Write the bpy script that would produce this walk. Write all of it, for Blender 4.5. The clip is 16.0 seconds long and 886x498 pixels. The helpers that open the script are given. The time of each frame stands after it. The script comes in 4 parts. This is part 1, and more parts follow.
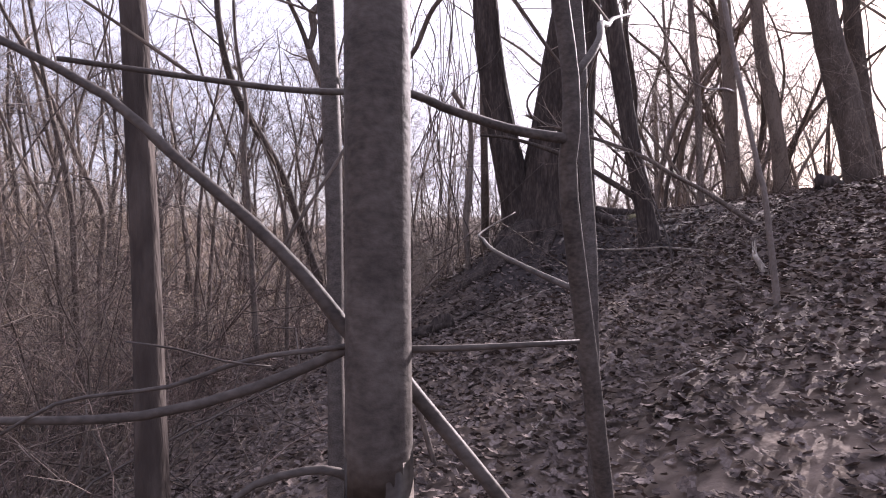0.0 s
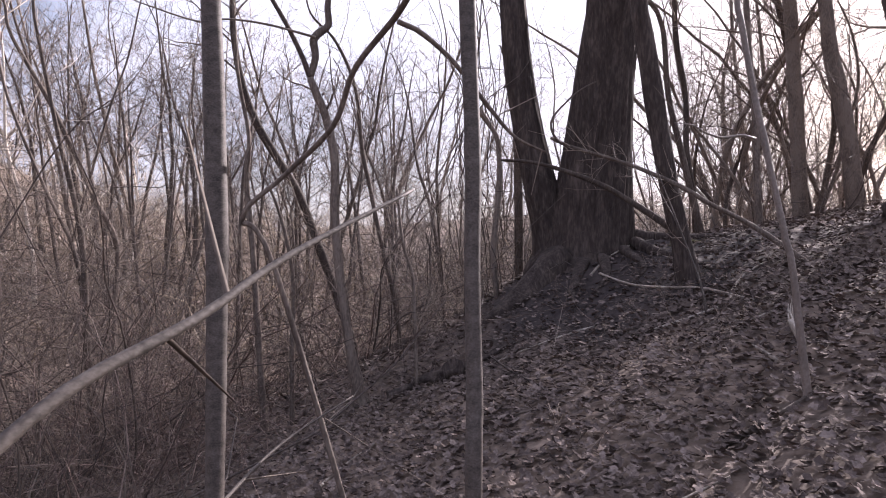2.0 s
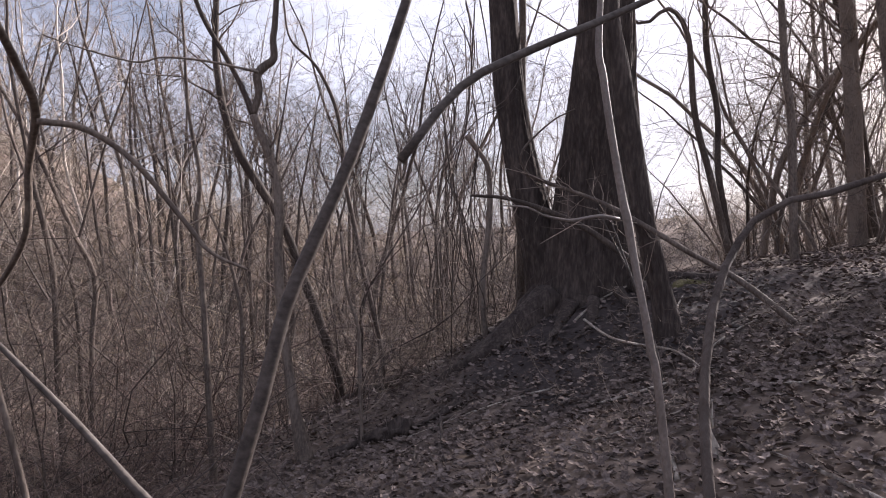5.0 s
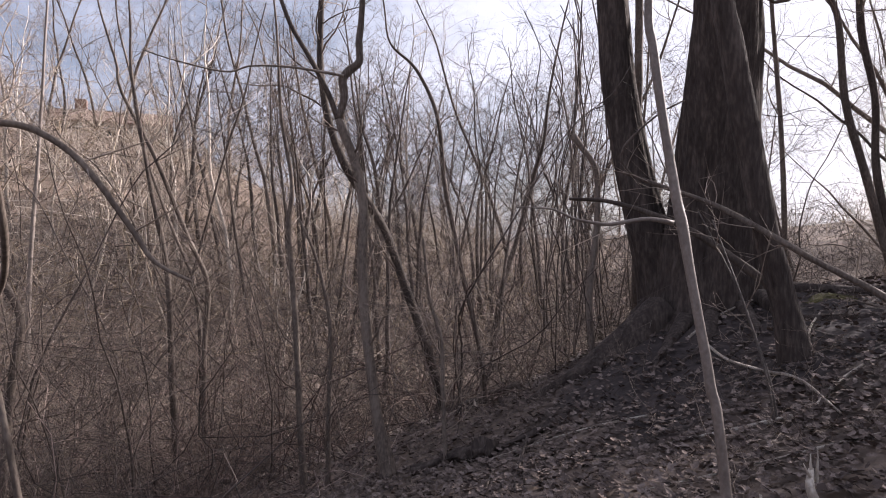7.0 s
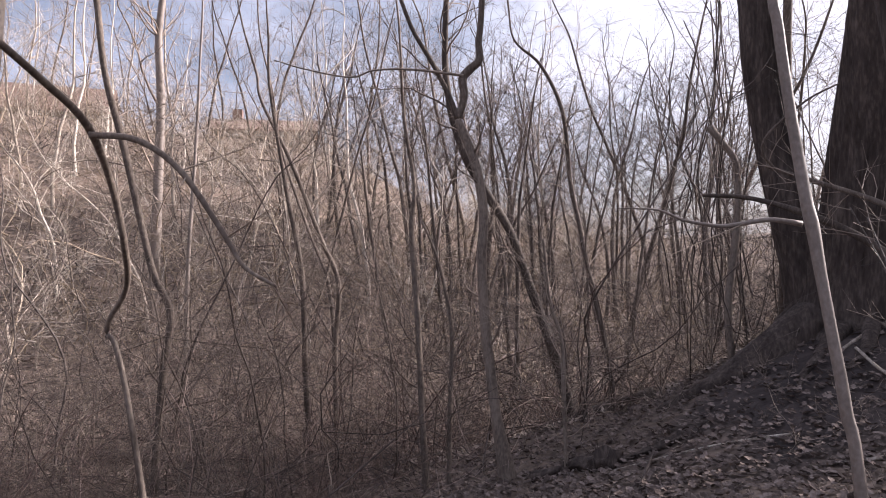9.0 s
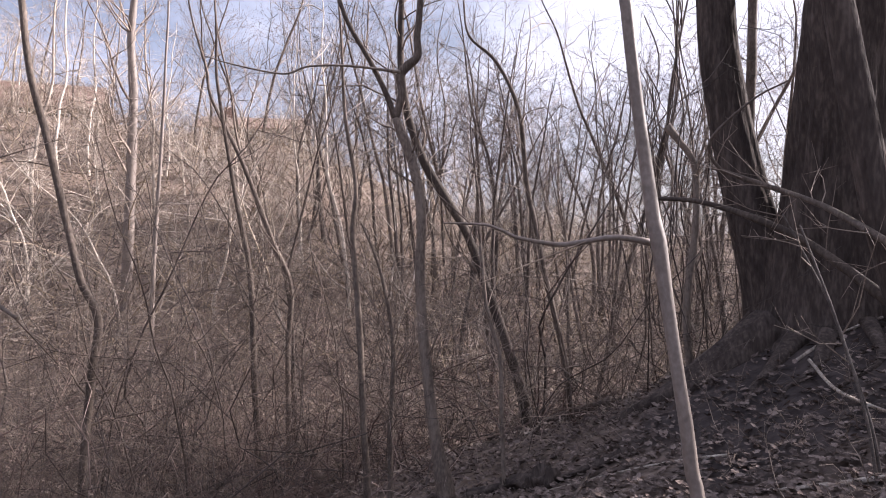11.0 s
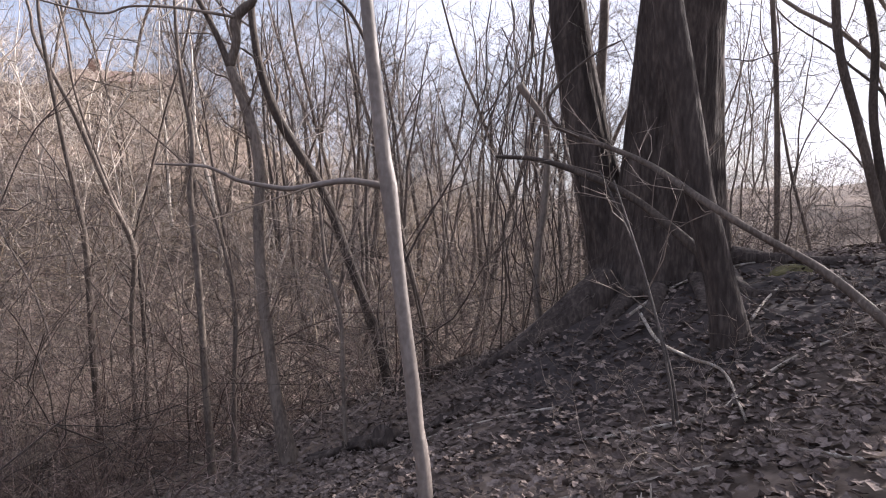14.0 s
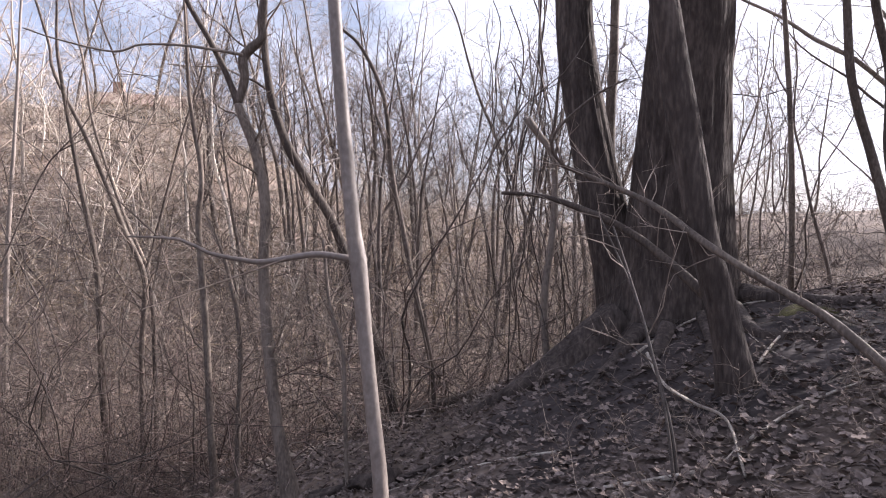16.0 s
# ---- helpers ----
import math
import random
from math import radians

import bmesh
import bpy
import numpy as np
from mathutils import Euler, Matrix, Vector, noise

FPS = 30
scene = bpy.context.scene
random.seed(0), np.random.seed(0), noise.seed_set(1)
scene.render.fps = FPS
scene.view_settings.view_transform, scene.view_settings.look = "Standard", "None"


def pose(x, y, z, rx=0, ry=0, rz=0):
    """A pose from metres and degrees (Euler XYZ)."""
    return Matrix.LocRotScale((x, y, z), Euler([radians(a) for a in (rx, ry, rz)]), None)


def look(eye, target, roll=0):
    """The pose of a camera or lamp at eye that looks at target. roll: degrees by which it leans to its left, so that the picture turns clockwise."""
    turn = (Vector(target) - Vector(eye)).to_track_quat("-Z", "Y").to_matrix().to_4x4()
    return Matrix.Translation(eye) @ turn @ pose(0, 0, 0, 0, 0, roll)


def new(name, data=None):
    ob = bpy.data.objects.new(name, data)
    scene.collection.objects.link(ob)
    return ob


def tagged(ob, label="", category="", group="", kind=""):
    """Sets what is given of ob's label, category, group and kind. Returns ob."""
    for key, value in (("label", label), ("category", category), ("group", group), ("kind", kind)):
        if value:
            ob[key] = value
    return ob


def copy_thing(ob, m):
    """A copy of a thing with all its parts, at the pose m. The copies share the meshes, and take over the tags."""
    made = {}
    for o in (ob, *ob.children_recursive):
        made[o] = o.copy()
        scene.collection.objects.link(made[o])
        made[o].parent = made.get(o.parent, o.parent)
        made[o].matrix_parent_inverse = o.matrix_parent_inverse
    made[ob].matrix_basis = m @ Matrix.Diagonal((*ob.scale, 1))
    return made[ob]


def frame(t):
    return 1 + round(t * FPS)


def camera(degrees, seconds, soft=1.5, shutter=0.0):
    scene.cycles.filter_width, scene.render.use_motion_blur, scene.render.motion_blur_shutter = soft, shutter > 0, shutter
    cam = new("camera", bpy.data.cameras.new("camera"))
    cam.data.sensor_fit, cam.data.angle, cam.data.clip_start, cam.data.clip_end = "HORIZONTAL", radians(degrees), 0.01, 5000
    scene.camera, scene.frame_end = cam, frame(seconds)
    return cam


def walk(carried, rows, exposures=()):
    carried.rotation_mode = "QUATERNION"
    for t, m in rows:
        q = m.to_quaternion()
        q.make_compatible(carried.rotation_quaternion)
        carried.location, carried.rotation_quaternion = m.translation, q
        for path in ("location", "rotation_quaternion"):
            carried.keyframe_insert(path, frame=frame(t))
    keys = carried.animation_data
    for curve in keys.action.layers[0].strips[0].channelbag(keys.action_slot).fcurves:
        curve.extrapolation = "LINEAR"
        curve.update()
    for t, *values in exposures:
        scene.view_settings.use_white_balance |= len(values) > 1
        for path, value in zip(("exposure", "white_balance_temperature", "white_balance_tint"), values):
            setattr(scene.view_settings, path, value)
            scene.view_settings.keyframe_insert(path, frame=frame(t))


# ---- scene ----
cam = camera(66.0, 16.0, soft=1.05)
PATH = [
    (0, (-2.199, -1.866, 0.097), (-1.583, 0.036, 0.1), -0.3),
    (0.5, (-1.992, -1.786, 0.194), (-1.364, 0.113, 0.199), -0.6),
    (1, (-1.735, -1.772, 0.354), (-1.122, 0.132, 0.353), -0.9),
    (1.5, (-1.51, -1.621, 0.562), (-0.936, 0.295, 0.548), -0.5),
    (2, (-1.333, -1.44, 0.639), (-0.915, 0.516, 0.623), -0.5),
    (2.5, (-1.082, -1.388, 0.62), (-0.761, 0.586, 0.624), -0.2),
    (3, (-0.757, -1.334, 0.829), (-0.511, 0.651, 0.807), 0.1),
    (3.5, (-0.388, -1.285, 0.938), (-0.177, 0.704, 0.914), 0.1),
    (4, (-0.069, -1.219, 1.031), (0.138, 0.77, 1.011), 0.5),
    (4.2, (0.0, -1.193, 1.09), (0.202, 0.797, 1.065), 0.5),
    (6.3, (0.898, -0.741, 1.197), (0.841, 1.258, 1.201), -0.3),
    (6.5, (0.914, -0.713, 1.185), (0.808, 1.284, 1.191), -0.1),
    (7, (0.967, -0.536, 1.181), (0.698, 1.446, 1.18), 0.1),
    (7.5, (0.991, -0.497, 1.207), (0.643, 1.473, 1.207), 0.3),
    (8, (0.958, -0.509, 1.21), (0.445, 1.424, 1.213), 0.1),
    (8.2, (0.953, -0.507, 1.204), (0.363, 1.404, 1.207), 0.2),
    (10.3, (1.568, 0.051, 1.218), (0.891, 1.934, 1.207), 0.0),
    (10.5, (1.6, 0.112, 1.245), (0.927, 1.996, 1.231), -0.0),
    (11, (1.622, 0.175, 1.281), (0.964, 2.064, 1.269), 0.1),
    (11.5, (1.741, 0.239, 1.285), (1.079, 2.126, 1.278), 0.0),
    (12, (1.971, 0.421, 1.327), (1.293, 2.303, 1.316), -0.2),
    (12.5, (2.07, 0.466, 1.293), (1.421, 2.358, 1.286), 0.3),
    (13, (2.074, 0.493, 1.295), (1.671, 2.452, 1.292), 0.2),
    (13.5, (2.026, 0.503, 1.267), (1.669, 2.471, 1.269), 0.1),
    (14, (2.053, 0.495, 1.224), (1.695, 2.459, 1.108), 0.1),
    (14.5, (1.977, 0.491, 1.228), (1.615, 2.457, 1.173), 0.0),
    (15, (1.977, 0.507, 1.276), (1.594, 2.469, 1.218), -0.1),
    (15.5, (2.101, 0.491, 1.369), (1.696, 2.449, 1.314), 0.2),
    (16, (2.18, 0.546, 1.38), (1.769, 2.502, 1.323), 0.5),
]
walk(cam, [(t, look(eye, target, roll)) for t, eye, target, roll in PATH],
     [(0, 1.65, 5900, 29), (2, 1.6, 5920, 25), (4, 1.4, 5950, 22), (6.5, 1.21, 6000, 20), (8, 1.34, 6050, 21), (11, 1.53, 6000, 23), (12.5, 1.58, 5950, 21), (13.5, 1.57, 5850, 18), (16, 1.75, 5850, 20)])


# ---- world and sun: low late-winter sun ahead and up the slope ----
SUN = Vector((0.81, 0.58, 0.44)).normalized()
world = bpy.data.worlds.new("sky")
scene.world = world
world.use_nodes = True
wn = world.node_tree
sky = wn.nodes.new("ShaderNodeTexSky")
sky.sky_type, sky.sun_disc = "NISHITA", False
sky.sun_elevation, sky.sun_rotation = math.asin(SUN.z), math.atan2(SUN.x, SUN.y)
sky.dust_density, sky.air_density = 3.0, 1.0
wbg = wn.nodes["Background"]
wco = wn.nodes.new("ShaderNodeTexCoord")
wmap = wn.nodes.new("ShaderNodeMapping")
wmap.inputs["Scale"].default_value = (1.0, 1.0, 2.6)
wcl = wn.nodes.new("ShaderNodeTexNoise")
wcl.inputs["Scale"].default_value, wcl.inputs["Detail"].default_value, wcl.inputs["Roughness"].default_value = 2.2, 7.0, 0.6
wra = wn.nodes.new("ShaderNodeValToRGB")
wra.color_ramp.elements[0].position, wra.color_ramp.elements[1].position = 0.36, 0.66
wmix = wn.nodes.new("ShaderNodeMix")
wmix.data_type = "RGBA"
# thin cloud, brighter towards the sun
wdot = wn.nodes.new("ShaderNodeVectorMath")
wdot.operation = "DOT_PRODUCT"
wdot.inputs[1].default_value = SUN
wn.links.new(wco.outputs["Generated"], wdot.inputs[0])
wglow = wn.nodes.new("ShaderNodeValToRGB")
wglow.color_ramp.elements[0].position, wglow.color_ramp.elements[0].color = 0.0, (0.48, 0.51, 0.58, 1)
wglow.color_ramp.elements[1].position, wglow.color_ramp.elements[1].color = 1.0, (1.0, 0.98, 0.96, 1)
wn.links.new(wdot.outputs["Value"], wglow.inputs["Fac"])
wgain = wn.nodes.new("ShaderNodeVectorMath")
wgain.operation = "SCALE"
wgain.inputs["Scale"].default_value = 15.5
wn.links.new(wglow.outputs["Color"], wgain.inputs[0])
wn.links.new(wgain.outputs["Vector"], wmix.inputs[7])
wn.links.new(wco.outputs["Generated"], wmap.inputs["Vector"])
wn.links.new(wmap.outputs["Vector"], wcl.inputs["Vector"])
wn.links.new(wcl.outputs["Fac"], wra.inputs["Fac"])
wra.color_ramp.elements[0].color = (0.26, 0.26, 0.26, 1)
wn.links.new(wra.outputs["Color"], wmix.inputs[0])
wn.links.new(sky.outputs["Color"], wmix.inputs[6])
wn.links.new(wmix.outputs[2], wbg.inputs["Color"])
wbg.inputs["Strength"].default_value = 0.043
sun = new("sun", bpy.data.lights.new("sun", "SUN"))
sun.data.energy, sun.data.angle, sun.data.color = 5.0, radians(0.6), (1.0, 0.92, 0.80)
sun.matrix_world = look(SUN * 60, (0, 0, 0))


# ---- materials ----
def material(name, tones, scale=6.0, rough=0.85, bump=0.4, bump_scale=40.0, stretch=(1, 1, 1), island=0.0, per_object=0.0, spec=0.25):
    """A rough natural surface: three tones mixed by noise at two scales, with a fine relief."""
    m = bpy.data.materials.new(name)
    m.use_nodes = True
    n, l = m.node_tree.nodes, m.node_tree.links
    b = n["Principled BSDF"]
    b.inputs["Roughness"].default_value = rough
    b.inputs["Specular IOR Level"].default_value = spec
    co = n.new("ShaderNodeTexCoord")
    mp = n.new("ShaderNodeMapping")
    mp.inputs["Scale"].default_value = stretch
    l.new(co.outputs["Object"], mp.inputs["Vector"])
    big = n.new("ShaderNodeTexNoise")
    big.inputs["Scale"].default_value, big.inputs["Detail"].default_value = scale, 5.0
    fine = n.new("ShaderNodeTexNoise")
    fine.inputs["Scale"].default_value, fine.inputs["Detail"].default_value = bump_scale, 6.0
    l.new(mp.outputs["Vector"], big.inputs["Vector"])
    l.new(mp.outputs["Vector"], fine.inputs["Vector"])
    add = n.new("ShaderNodeMath")
    add.operation = "MULTIPLY_ADD"
    add.inputs[1].default_value = 0.5
    l.new(fine.outputs["Fac"], add.inputs[0])
    half = n.new("ShaderNodeMath")
    half.operation = "MULTIPLY"
    half.inputs[1].default_value = 0.5
    l.new(big.outputs["Fac"], half.inputs[0])
    l.new(half.outputs[0], add.inputs[2])
    source = add.outputs[0]
    for amount, node, socket in ((island, "ShaderNodeNewGeometry", "Random Per Island"), (per_object, "ShaderNodeObjectInfo", "Random")):
        if amount:
            g = n.new(node)
            s = n.new("ShaderNodeMath")
            s.operation = "MULTIPLY_ADD"
            s.inputs[1].default_value = amount
            l.new(g.outputs[socket], s.inputs[0])
            l.new(source, s.inputs[2])
            o = n.new("ShaderNodeMath")
            o.operation = "SUBTRACT"
            o.inputs[1].default_value = amount / 2
            l.new(s.outputs[0], o.inputs[0])
            source = o.outputs[0]
    ramp = n.new("ShaderNodeValToRGB")
    el = ramp.color_ramp.elements
    el[0].position, el[0].color = 0.32, (*tones[0], 1)
    el[1].position, el[1].color = 0.68, (*tones[2], 1)
    mid = el.new(0.5)
    mid.color = (*tones[1], 1)
    l.new(source, ramp.inputs["Fac"])
    l.new(ramp.outputs["Color"], b.inputs["Base Color"])
    if bump:
        bu = n.new("ShaderNodeBump")
        bu.inputs["Strength"].default_value, bu.inputs["Distance"].default_value = bump, 0.02
        l.new(fine.outputs["Fac"], bu.inputs["Height"])
        l.new(bu.outputs["Normal"], b.inputs["Normal"])
    return m


BARK_OLD = material("bark_old", ((0.026, 0.020, 0.017), (0.062, 0.048, 0.041), (0.13, 0.104, 0.088)), 9.0, 0.92, 1.0, 34, (1, 1, 0.24))
BARK_YOUNG = material("bark_young", ((0.04, 0.032, 0.027), (0.088, 0.072, 0.062), (0.14, 0.118, 0.102)), 22.0, 0.7, 0.12, 120, (1, 1, 1.5))
BARK_PALE = material("bark_pale", ((0.125, 0.099, 0.083), (0.19, 0.155, 0.132), (0.27, 0.226, 0.195)), 5.0, 0.55, 0.1, 70, (1, 1, 0.7), spec=0.35)
BARK_MID = material("bark_mid", ((0.042, 0.034, 0.029), (0.095, 0.077, 0.066), (0.175, 0.143, 0.124)), 4.0, 0.85, 0.5, 35, (1, 1, 0.3))
BARK_BROWN = material("bark_brown", ((0.055, 0.042, 0.034), (0.115, 0.09, 0.073), (0.22, 0.178, 0.145)), 5.0, 0.8, 0.4, 50, (1, 1, 0.4), per_object=0.3)
TWIG = material("twig", ((0.09, 0.069, 0.055), (0.18, 0.14, 0.112), (0.31, 0.25, 0.20)), 3.0, 0.75, 0.0, 30, island=0.25, per_object=0.3)
# darkened copy of TWIG: the shade of backlit plants is in the colour
SHADED_TWIG = material("shaded_twig", ((0.04, 0.031, 0.027), (0.08, 0.062, 0.052), (0.17, 0.134, 0.112)), 3.0, 0.75, 0.0, 30, island=0.3, per_object=0.5)
# lightened copy of TWIG: hillside sun is put into the colour
SUNLIT_TWIG = material("sunlit_twig", ((0.22, 0.178, 0.14), (0.42, 0.355, 0.29), (0.62, 0.545, 0.46)), 2.0, 0.75, 0.0, 30, island=0.3, per_object=0.5)
# dry straw, its tones lifted to carry the hillside sun
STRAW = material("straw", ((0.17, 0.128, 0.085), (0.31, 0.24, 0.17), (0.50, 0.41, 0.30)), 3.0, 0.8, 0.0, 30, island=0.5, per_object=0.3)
DEADWOOD = material("deadwood", ((0.16, 0.13, 0.105), (0.34, 0.29, 0.24), (0.62, 0.56, 0.48)), 9.0, 0.8, 0.5, 50, (1, 1, 0.3))
LEAF = material("dry_leaf", ((0.085, 0.066, 0.058), (0.155, 0.122, 0.106), (0.26, 0.21, 0.183)), 14.0, 0.9, 0.25, 60, island=0.35, per_object=0.3, spec=0.06)
# leaves lightened to stand in for sun on the ravine floor
LEAF_SUNLIT = material("sunlit_leaf", ((0.11, 0.082, 0.062), (0.26, 0.203, 0.158), (0.46, 0.38, 0.31)), 9.0, 0.7, 0.2, 40, island=0.5, spec=0.25)
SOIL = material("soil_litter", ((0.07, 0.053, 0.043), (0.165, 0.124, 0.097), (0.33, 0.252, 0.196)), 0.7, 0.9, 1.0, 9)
BRAMBLE = material("bramble", ((0.09, 0.06, 0.05), (0.19, 0.134, 0.11), (0.36, 0.275, 0.23)), 3.0, 0.6, 0.0, 30, island=0.3, per_object=0.2)


def darken_mound(dark):
    """Darkens the soil round the mound, for bare earth and for shade put into the tone, with a ragged border to the
    paler ground beyond.
    """
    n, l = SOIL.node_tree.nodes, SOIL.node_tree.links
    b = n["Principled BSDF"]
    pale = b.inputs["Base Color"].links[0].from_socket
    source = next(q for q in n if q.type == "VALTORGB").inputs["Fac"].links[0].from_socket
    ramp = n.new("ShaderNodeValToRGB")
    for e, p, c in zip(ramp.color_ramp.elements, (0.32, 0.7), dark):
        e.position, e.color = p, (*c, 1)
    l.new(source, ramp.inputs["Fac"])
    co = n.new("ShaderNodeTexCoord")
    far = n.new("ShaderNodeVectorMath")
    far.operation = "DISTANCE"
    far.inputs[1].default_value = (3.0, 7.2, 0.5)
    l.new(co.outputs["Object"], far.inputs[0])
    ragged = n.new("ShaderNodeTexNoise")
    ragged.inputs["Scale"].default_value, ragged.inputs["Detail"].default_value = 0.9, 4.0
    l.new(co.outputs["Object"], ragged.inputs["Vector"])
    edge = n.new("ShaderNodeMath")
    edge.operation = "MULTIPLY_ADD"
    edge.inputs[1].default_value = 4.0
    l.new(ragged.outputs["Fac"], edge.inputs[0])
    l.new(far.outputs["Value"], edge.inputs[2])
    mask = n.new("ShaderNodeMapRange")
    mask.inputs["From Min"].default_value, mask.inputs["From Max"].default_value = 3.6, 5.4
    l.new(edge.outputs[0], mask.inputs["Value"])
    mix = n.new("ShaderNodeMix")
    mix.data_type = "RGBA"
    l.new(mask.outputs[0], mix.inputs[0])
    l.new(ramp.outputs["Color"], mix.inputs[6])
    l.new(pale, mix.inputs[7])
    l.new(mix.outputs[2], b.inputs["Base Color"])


# dark mound tones: bare earth, with the shade on it mixed in
darken_mound(((0.026, 0.021, 0.020), (0.08, 0.063, 0.058)))
MOSS = material("moss", ((0.04, 0.034, 0.018), (0.085, 0.075, 0.032), (0.15, 0.13, 0.055)), 9.0, 0.95, 0.8, 60)
SIDING = material("house_siding", ((0.16, 0.155, 0.13), (0.24, 0.23, 0.20), (0.33, 0.32, 0.28)), 3.0, 0.8, 0.2, 30)
SHINGLE = material("shingle", ((0.12, 0.075, 0.058), (0.19, 0.125, 0.10), (0.27, 0.19, 0.155)), 3.0, 0.9, 0.4, 30)
BRICK = material("chimney_brick", ((0.16, 0.09, 0.065), (0.24, 0.14, 0.105), (0.32, 0.21, 0.165)), 8.0, 0.9, 0.4, 40)
TRIM = material("painted_trim", ((0.5, 0.49, 0.46), (0.62, 0.61, 0.58), (0.72, 0.71, 0.68)), 5.0, 0.6, 0.1, 40)
PANE = material("window_pane", ((0.02, 0.024, 0.03), (0.03, 0.036, 0.042), (0.05, 0.056, 0.062)), 2.0, 0.12, 0.0, 20, spec=0.5)


# ---- the lie of the land ----
def smooth(v, a, b):
    v = np.clip((v - a) / (b - a), 0, 1)
    return v * v * (3 - 2 * v)


def ground_at(x, y):
    """Height of the ground: a leafy bank that rises to the right, a mound under the old tree, a ravine beyond and a far hillside."""
    x, y = np.asarray(x, float), np.asarray(y, float)
    over = x - 5.5
    xe = np.where(over > 0, 5.5 + 0.44 * over * (1 - 0.5 * smooth(over, 5, 25)), x)
    near = 0.07 + 0.34 * (xe - 3.3) - 0.04 * (np.clip(y, -12, 30) - 5.94)
    near = near + 0.62 * np.exp(-((x - 3.0) ** 2 + (y - 8.6) ** 2) / (2 * 1.25 ** 2))
    near = near + 0.035 * np.sin(1.9 * x + 0.7 * y) * np.sin(1.3 * y - 0.8 * x)
    beyond = np.clip(y - (9.4 + 0.22 * np.clip(x, -6, 14)), 0, None)
    near = near - 0.42 * beyond ** 2 / (beyond + 1.6)
    dx, dy = x - 1.0, y
    r = np.hypot(dx, dy)
    az = np.degrees(np.arctan2(-dx, dy))
    crest = np.interp(az, [-180, -75, -35, -14, 4, 18, 30, 45, 75, 120, 180], [0, 0, 3.2, 2.6, 1.6, 3.4, 8.2, 9.4, 9.5, 4, 0])
    base = np.interp(az, [-60, -15, 10, 40], [-3.4, -3.2, -2.9, -2.6])
    far = base + (crest - base) * smooth(r, 13, 52)
    far = far + 0.22 * np.sin(0.45 * x + 1.0) * np.sin(0.38 * y) * smooth(r, 8, 20)
    k = 0.35
    return k * np.logaddexp(np.clip(near, -30, 40) / k, far / k)


def gz(x, y):
    return float(ground_at(x, y))


# ---- mesh tools ----
def mesh_of(name, verts, faces, mat, flat=False):
    me = bpy.data.meshes.new(name)
    me.from_pydata([tuple(v) for v in verts] if not isinstance(verts, list) else verts, [], faces)
    me.materials.append(mat)
    if not flat:
        me.polygons.foreach_set("use_smooth", [True] * len(me.polygons))
    me.update()
    return me


def part(name, me, parent, label=""):
    ob = new(name, me)
    ob.parent = parent
    return tagged(ob, label=label)


class Tubes:
    """Collects tapering round limbs into one mesh."""

    def __init__(self):
        self.verts, self.faces = [], []

    def add(self, pts, sides=5, cap=True, lump=None):
        pts = np.asarray(pts, float)
        p, r = pts[:, :3], pts[:, 3]
        d = np.gradient(p, axis=0)
        d /= np.linalg.norm(d, axis=1)[:, None] + 1e-9
        mean = d.mean(0)
        ref = np.array([0, 0, 1.0]) if abs(mean[2]) < 0.8 else np.array([1.0, 0, 0])
        u = np.cross(d, ref)
        u /= np.linalg.norm(u, axis=1)[:, None] + 1e-9
        v = np.cross(d, u)
        a = np.linspace(0, 2 * np.pi, sides, endpoint=False)
        rr = r[:, None] * np.ones(sides)
        if lump is not None:
            rr = rr * lump(p, a)
        ring = p[:, None] + rr[..., None] * (np.cos(a)[None, :, None] * u[:, None] + np.sin(a)[None, :, None] * v[:, None])
        o = len(self.verts)
        self.verts += [tuple(q) for q in ring.reshape(-1, 3)]
        for i in range(len(p) - 1):
            b = o + i * sides
            for j in range(sides):
                k = (j + 1) % sides
                self.faces.append((b + j, b + k, b + sides + k, b + sides + j))
        if cap:
            self.faces.append(tuple(o + (len(p) - 1) * sides + j for j in range(sides)))
            self.faces.append(tuple(o + j for j in reversed(range(sides))))

    def mesh(self, name, mat):
        return mesh_of(name, self.verts, self.faces, mat)


def curve_through(pts, step):
    """Catmull-Rom through rows of x, y, z, radius."""
    q = np.asarray(pts, float)
    if len(q) < 3:
        n = max(2, int(np.linalg.norm(q[-1, :3] - q[0, :3]) / step) + 1)
        return q[0] + (q[-1] - q[0]) * np.linspace(0, 1, n)[:, None]
    e = np.vstack([2 * q[0] - q[1], q, 2 * q[-1] - q[-2]])
    out = []
    for i in range(1, len(e) - 2):
        n = max(2, int(np.linalg.norm(e[i + 1, :3] - e[i, :3]) / step) + 1)
        t = np.linspace(0, 1, n, endpoint=False)[:, None]
        a, b, c, d = e[i - 1], e[i], e[i + 1], e[i + 2]
        out.append(0.5 * (2 * b + (c - a) * t + (2 * a - 5 * b + 4 * c - d) * t ** 2 + (3 * b - a - 3 * c + d) * t ** 3))
    out.append(e[-2][None])
    out = np.vstack(out)
    out[:, 3] = np.clip(out[:, 3], 0.0008, None)
    return out


def unit(v):
    return v / (np.linalg.norm(v) + 1e-9)


def wander(rng, start, way, length, r0, r1, n, bend=0.25, lift=0.0):
    """A limb that wanders from start along way."""
    p, d, rows = np.array(start, float), unit(np.array(way, float)), []
    for i in range(n + 1):
        rows.append((*p, r0 + (r1 - r0) * i / n))
        d = unit(d + rng.normal(0, bend, 3) + (0, 0, lift))
        p = p + d * length / n
    return rows


